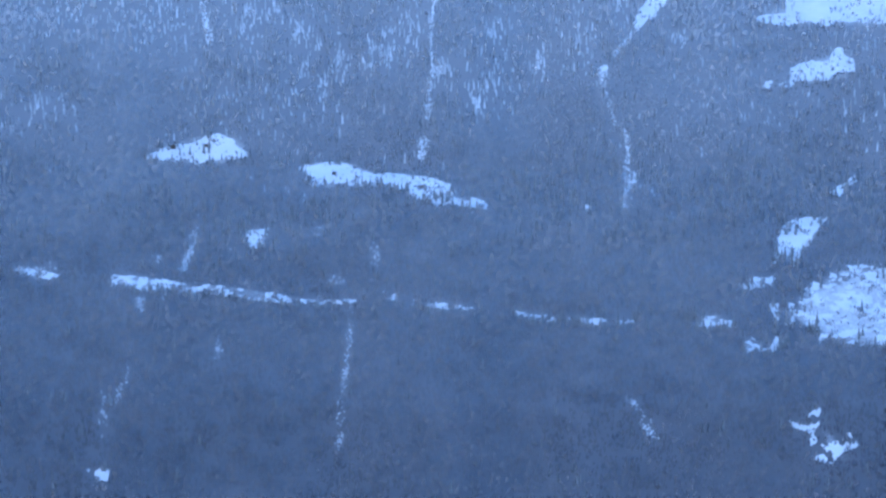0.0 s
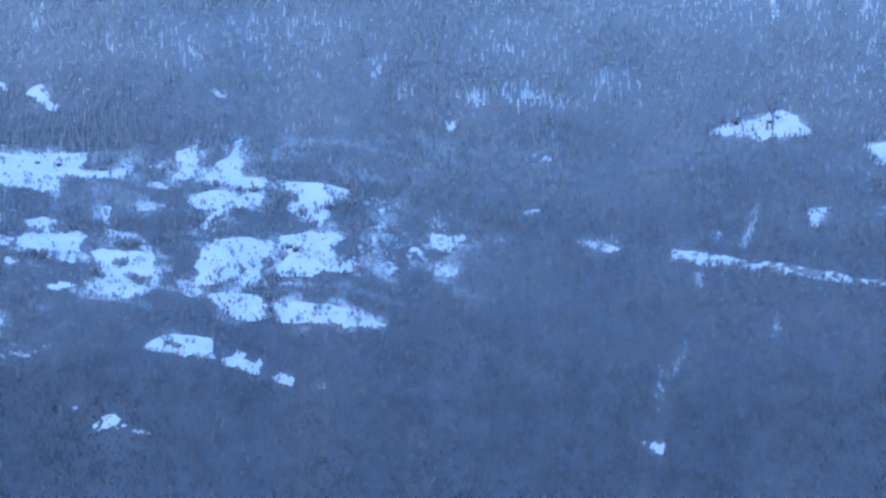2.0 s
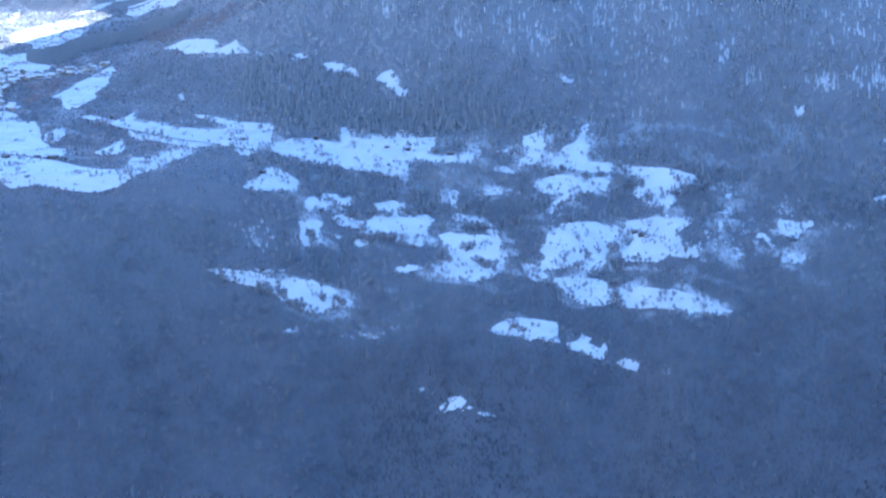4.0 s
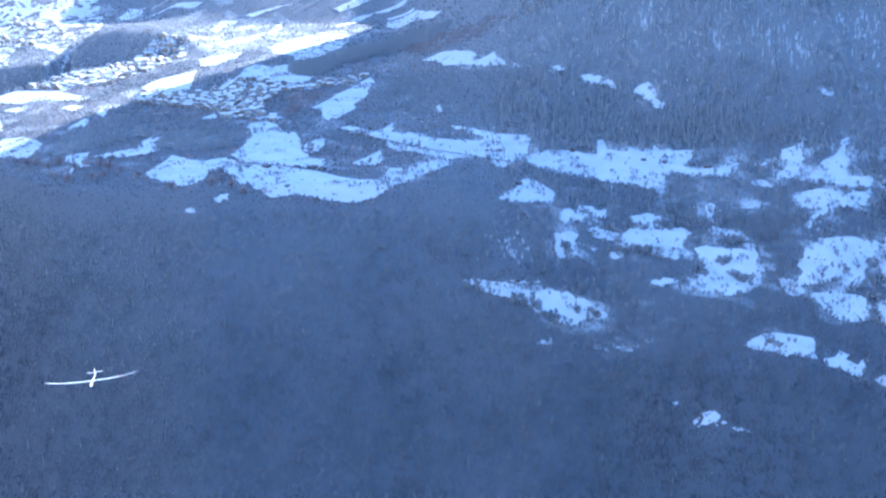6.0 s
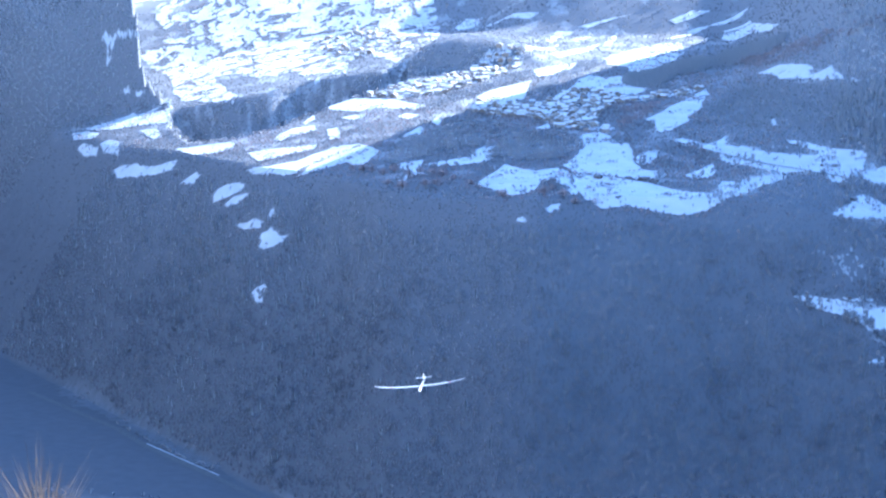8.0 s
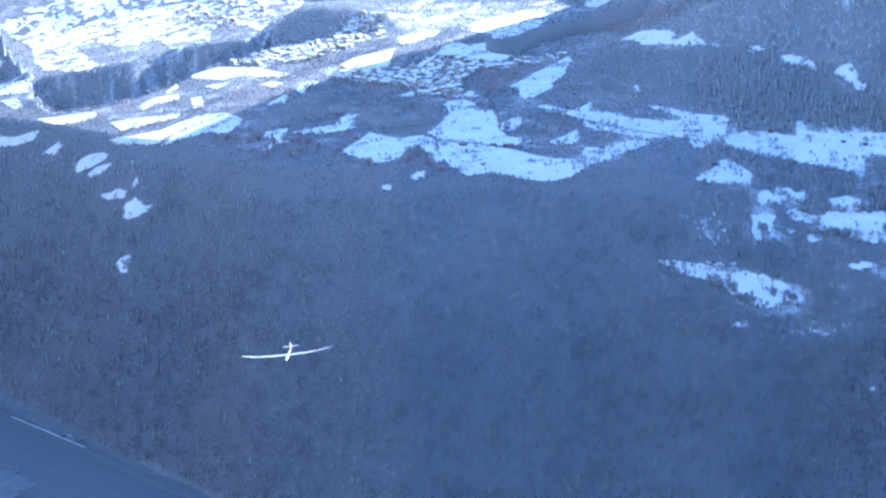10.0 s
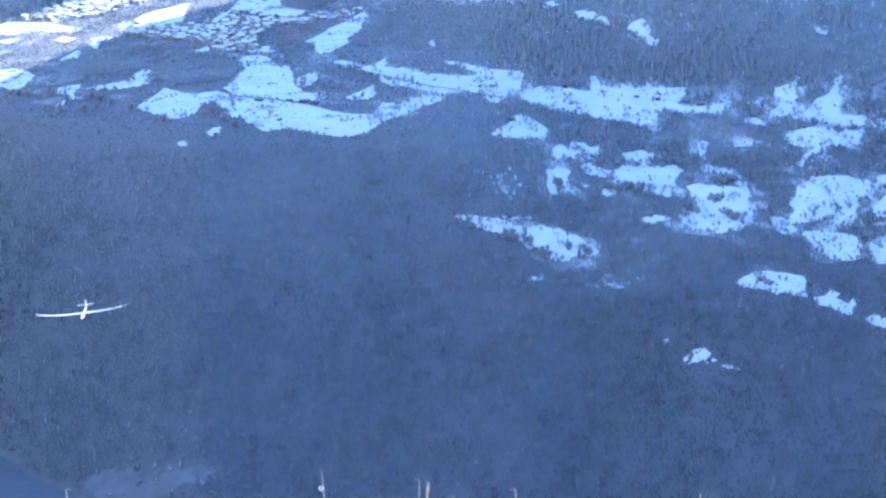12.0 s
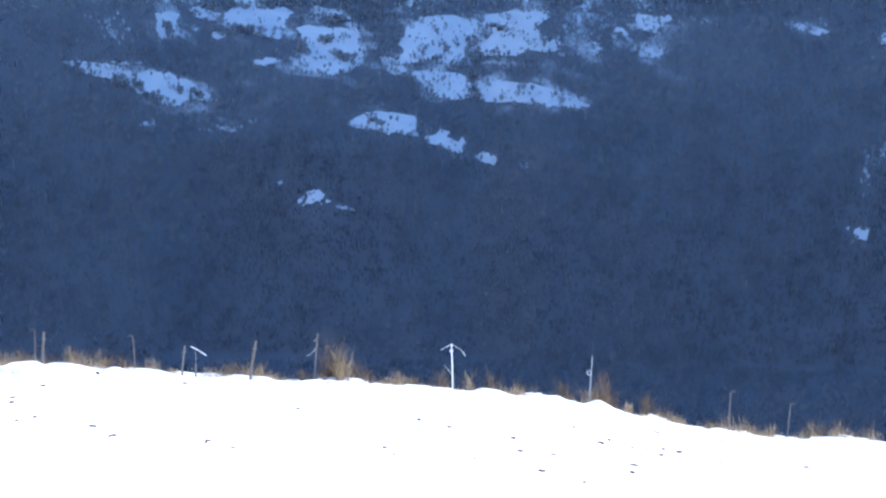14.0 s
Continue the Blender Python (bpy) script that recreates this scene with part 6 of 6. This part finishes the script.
def fence_growth():
    rng = np.random.default_rng(31)
    # clumps of a few dozen stems each, over a thin mat of short straw
    clumps = 1100
    cy = rng.uniform(8, 41, clumps)
    cr = np.where(rng.uniform(0, 1, clumps) < 0.3, rng.uniform(57.2, 58.8, clumps), 59.2 + rng.normal(0, 0.5, clumps))
    size = rng.uniform(0.15, 1.0, clumps) ** 2 * (0.3 + 1.1 * step(0.38, 0.68, fbm(cy * 1.3 + 4, cr / 5)))
    size = size * np.where(cr < 58.8, 0.45, 1.0)
    size = size * np.where((cy > 33.5) & (cy < 35.2), 0.5, 1.0)
    which = rng.choice(clumps, 11000, p=(size + 0.1) / (size + 0.1).sum())
    yaw = cy[which] + np.degrees(rng.normal(0, 0.10, len(which)) / 59)
    r = cr[which] + rng.normal(0, 0.08, len(which))
    x, y = plan(yaw, r)
    tall = 0.05 + 0.42 * size[which] * rng.uniform(0.1, 1.0, len(which)) ** 1.7
    ob = triangles_object("dry_grass", blades(rng, x, y, near_z(yaw, r), tall, 0.6 * tall + 0.03, 0.007), MAT["grass"])
    tagged(ob, "straw-coloured dry grass along the fence line", "dry grass", kind="stuff")
    for k, (yw, wide, tall) in enumerate(TUFTS):
        tuft("dry_brush", "tuft of dry brown brush in the snow by the fence", "brush", "brush along the fence", 40 + k, yw, 59.0 + 0.3 * (k % 3), wide, tall, int(40 + 800 * wide * tall),
             MAT["brush"] if k % 3 else MAT["grass"], 0.0085)
    tuft("russet_bush", "russet leafless bush on the hillside", "bush", "", 77, 47.9, 60, 0.9, 3.0, 900, MAT["brush"], 0.014)


fence_growth()


# ---- clods of earth and straw thrown on the snow ----
def clods():
    rng = np.random.default_rng(51)
    for k in range(120):
        yaw, r = (rng.uniform(9, 33.5), 1 / rng.uniform(1 / 57, 1 / 25)) if k > 23 else (rng.uniform(33.6, 36.4), rng.uniform(57.8, 58.9))
        size = (0.016 + 0.05 * rng.uniform() ** 1.6) * (0.6 + r / 60)
        bm = bmesh.new()
        bmesh.ops.create_icosphere(bm, subdivisions=1, radius=1)
        for v in bm.verts:
            v.co *= 0.75 + 0.5 * noise.noise(v.co * 1.7 + Vector((k, 0, 0)))
        me = bpy.data.meshes.new("earth_clod")
        bm.to_mesh(me)
        bm.free()
        me.materials.append(MAT["clod"])
        ob = new("earth_clod", me)
        ob.matrix_basis = Matrix.LocRotScale(near_point(yaw, r, size * 0.15), Euler((0, 0, rng.uniform(0, 6))), (size * rng.uniform(1, 2.2), size, size * 0.5))
        tagged(ob, "dark clod of earth lying on the snow", "clod", group="clods on the snow")


clods()


# ---- the model glider in the air over the valley ----
def loft(sections):
    """A closed skin through rings of equal count."""
    bm = bmesh.new()
    rings = [[bm.verts.new(p) for p in ring] for ring in sections]
    n = len(rings[0])
    for a, c in zip(rings, rings[1:]):
        for k in range(n):
            bm.faces.new((a[k], a[(k + 1) % n], c[(k + 1) % n], c[k]))
    bm.faces.new(rings[0][::-1])
    bm.faces.new(rings[-1])
    bmesh.ops.recalc_face_normals(bm, faces=bm.faces)
    return bm


def aerofoil(lead, chord, thick, at, up=False):
    """A ring of an aerofoil section; at: its span and height."""
    xs = (0.0, 0.05, 0.2, 0.45, 0.75, 1.0)
    top = [(lead - c * chord, thick * h) for c, h in zip(xs, (0, 0.55, 1.0, 0.9, 0.45, 0.03))]
    low = [(lead - c * chord, -thick * 0.45 * h) for c, h in zip(xs[::-1], (0.0, 0.3, 0.7, 1.0, 0.6, 0.1))]
    return [(x, z, at[1]) if up else (x, at[0], at[1] + z) for x, z in top + low[:-1]]


def glider():
    root = new("model_glider")
    rings = []
    for x, rad, drop in ((0.62, 0.012, -0.02), (0.58, 0.035, -0.02), (0.48, 0.058, -0.012), (0.3, 0.075, 0.0), (0.1, 0.07, 0.0), (-0.15, 0.045, 0.01), (-0.5, 0.03, 0.02), (-1.05, 0.02, 0.035)):
        rings.append([(x, rad * 0.85 * math.cos(a), drop + rad * math.sin(a)) for a in (6.2832 * k / 12 for k in range(12))])
    part("fuselage", loft(rings), MAT["gelcoat"], root)
    part("canopy", loft([[(x, rad * 0.7 * math.cos(a), 0.035 + rad * math.sin(a)) for a in (6.2832 * k / 10 for k in range(10))]
                         for x, rad in ((0.47, 0.006), (0.4, 0.034), (0.28, 0.05), (0.16, 0.046), (0.08, 0.01))]), MAT["canopy"], root, "dark smoked canopy")
    for s in (-1, 1):
        wing = part("wing", loft([aerofoil(0.14, 0.20, 0.020, (s * 0.02, 0.055)), aerofoil(0.135, 0.19, 0.018, (s * 0.7, 0.065)), aerofoil(0.12, 0.165, 0.014, (s * 1.3, 0.10))]),
                    MAT["gelcoat"], root)
        part("wing_tip", loft([aerofoil(0.12, 0.165, 0.014, (s * 1.302, 0.10)), aerofoil(0.10, 0.12, 0.010, (s * 1.75, 0.17)), aerofoil(0.06, 0.06, 0.005, (s * 2.0, 0.23))]),
             MAT["gelcoat"], wing)
        part("tip_stripe", loft([aerofoil(0.122, 0.169, 0.016, (s * 1.24, 0.098)), aerofoil(0.122, 0.169, 0.016, (s * 1.30, 0.1))]), MAT["red"], wing, "thin red stripe")
        part("tailplane", loft([aerofoil(-0.93, 0.14, 0.01, (s * 0.012, 0.13)), aerofoil(-0.96, 0.09, 0.006, (s * 0.36, 0.135))]), MAT["gelcoat"], root)
    part("fin", loft([aerofoil(-0.86, 0.2, 0.012, (0, 0.03), True), aerofoil(-0.92, 0.17, 0.011, (0, 0.2), True), aerofoil(-0.98, 0.11, 0.008, (0, 0.31), True)]), MAT["gelcoat"], root)
    tagged(root, "white model glider with long slender wings in flight", "model glider")
    here = Vector(bearing(38.31, -10.24, 98.0))
    back = Vector(EYE) - here
    yaw = math.atan2(back.y, back.x) - radians(8)
    root.matrix_basis = Matrix.Translation(here) @ Euler((radians(7), radians(6), yaw)).to_matrix().to_4x4()


glider()
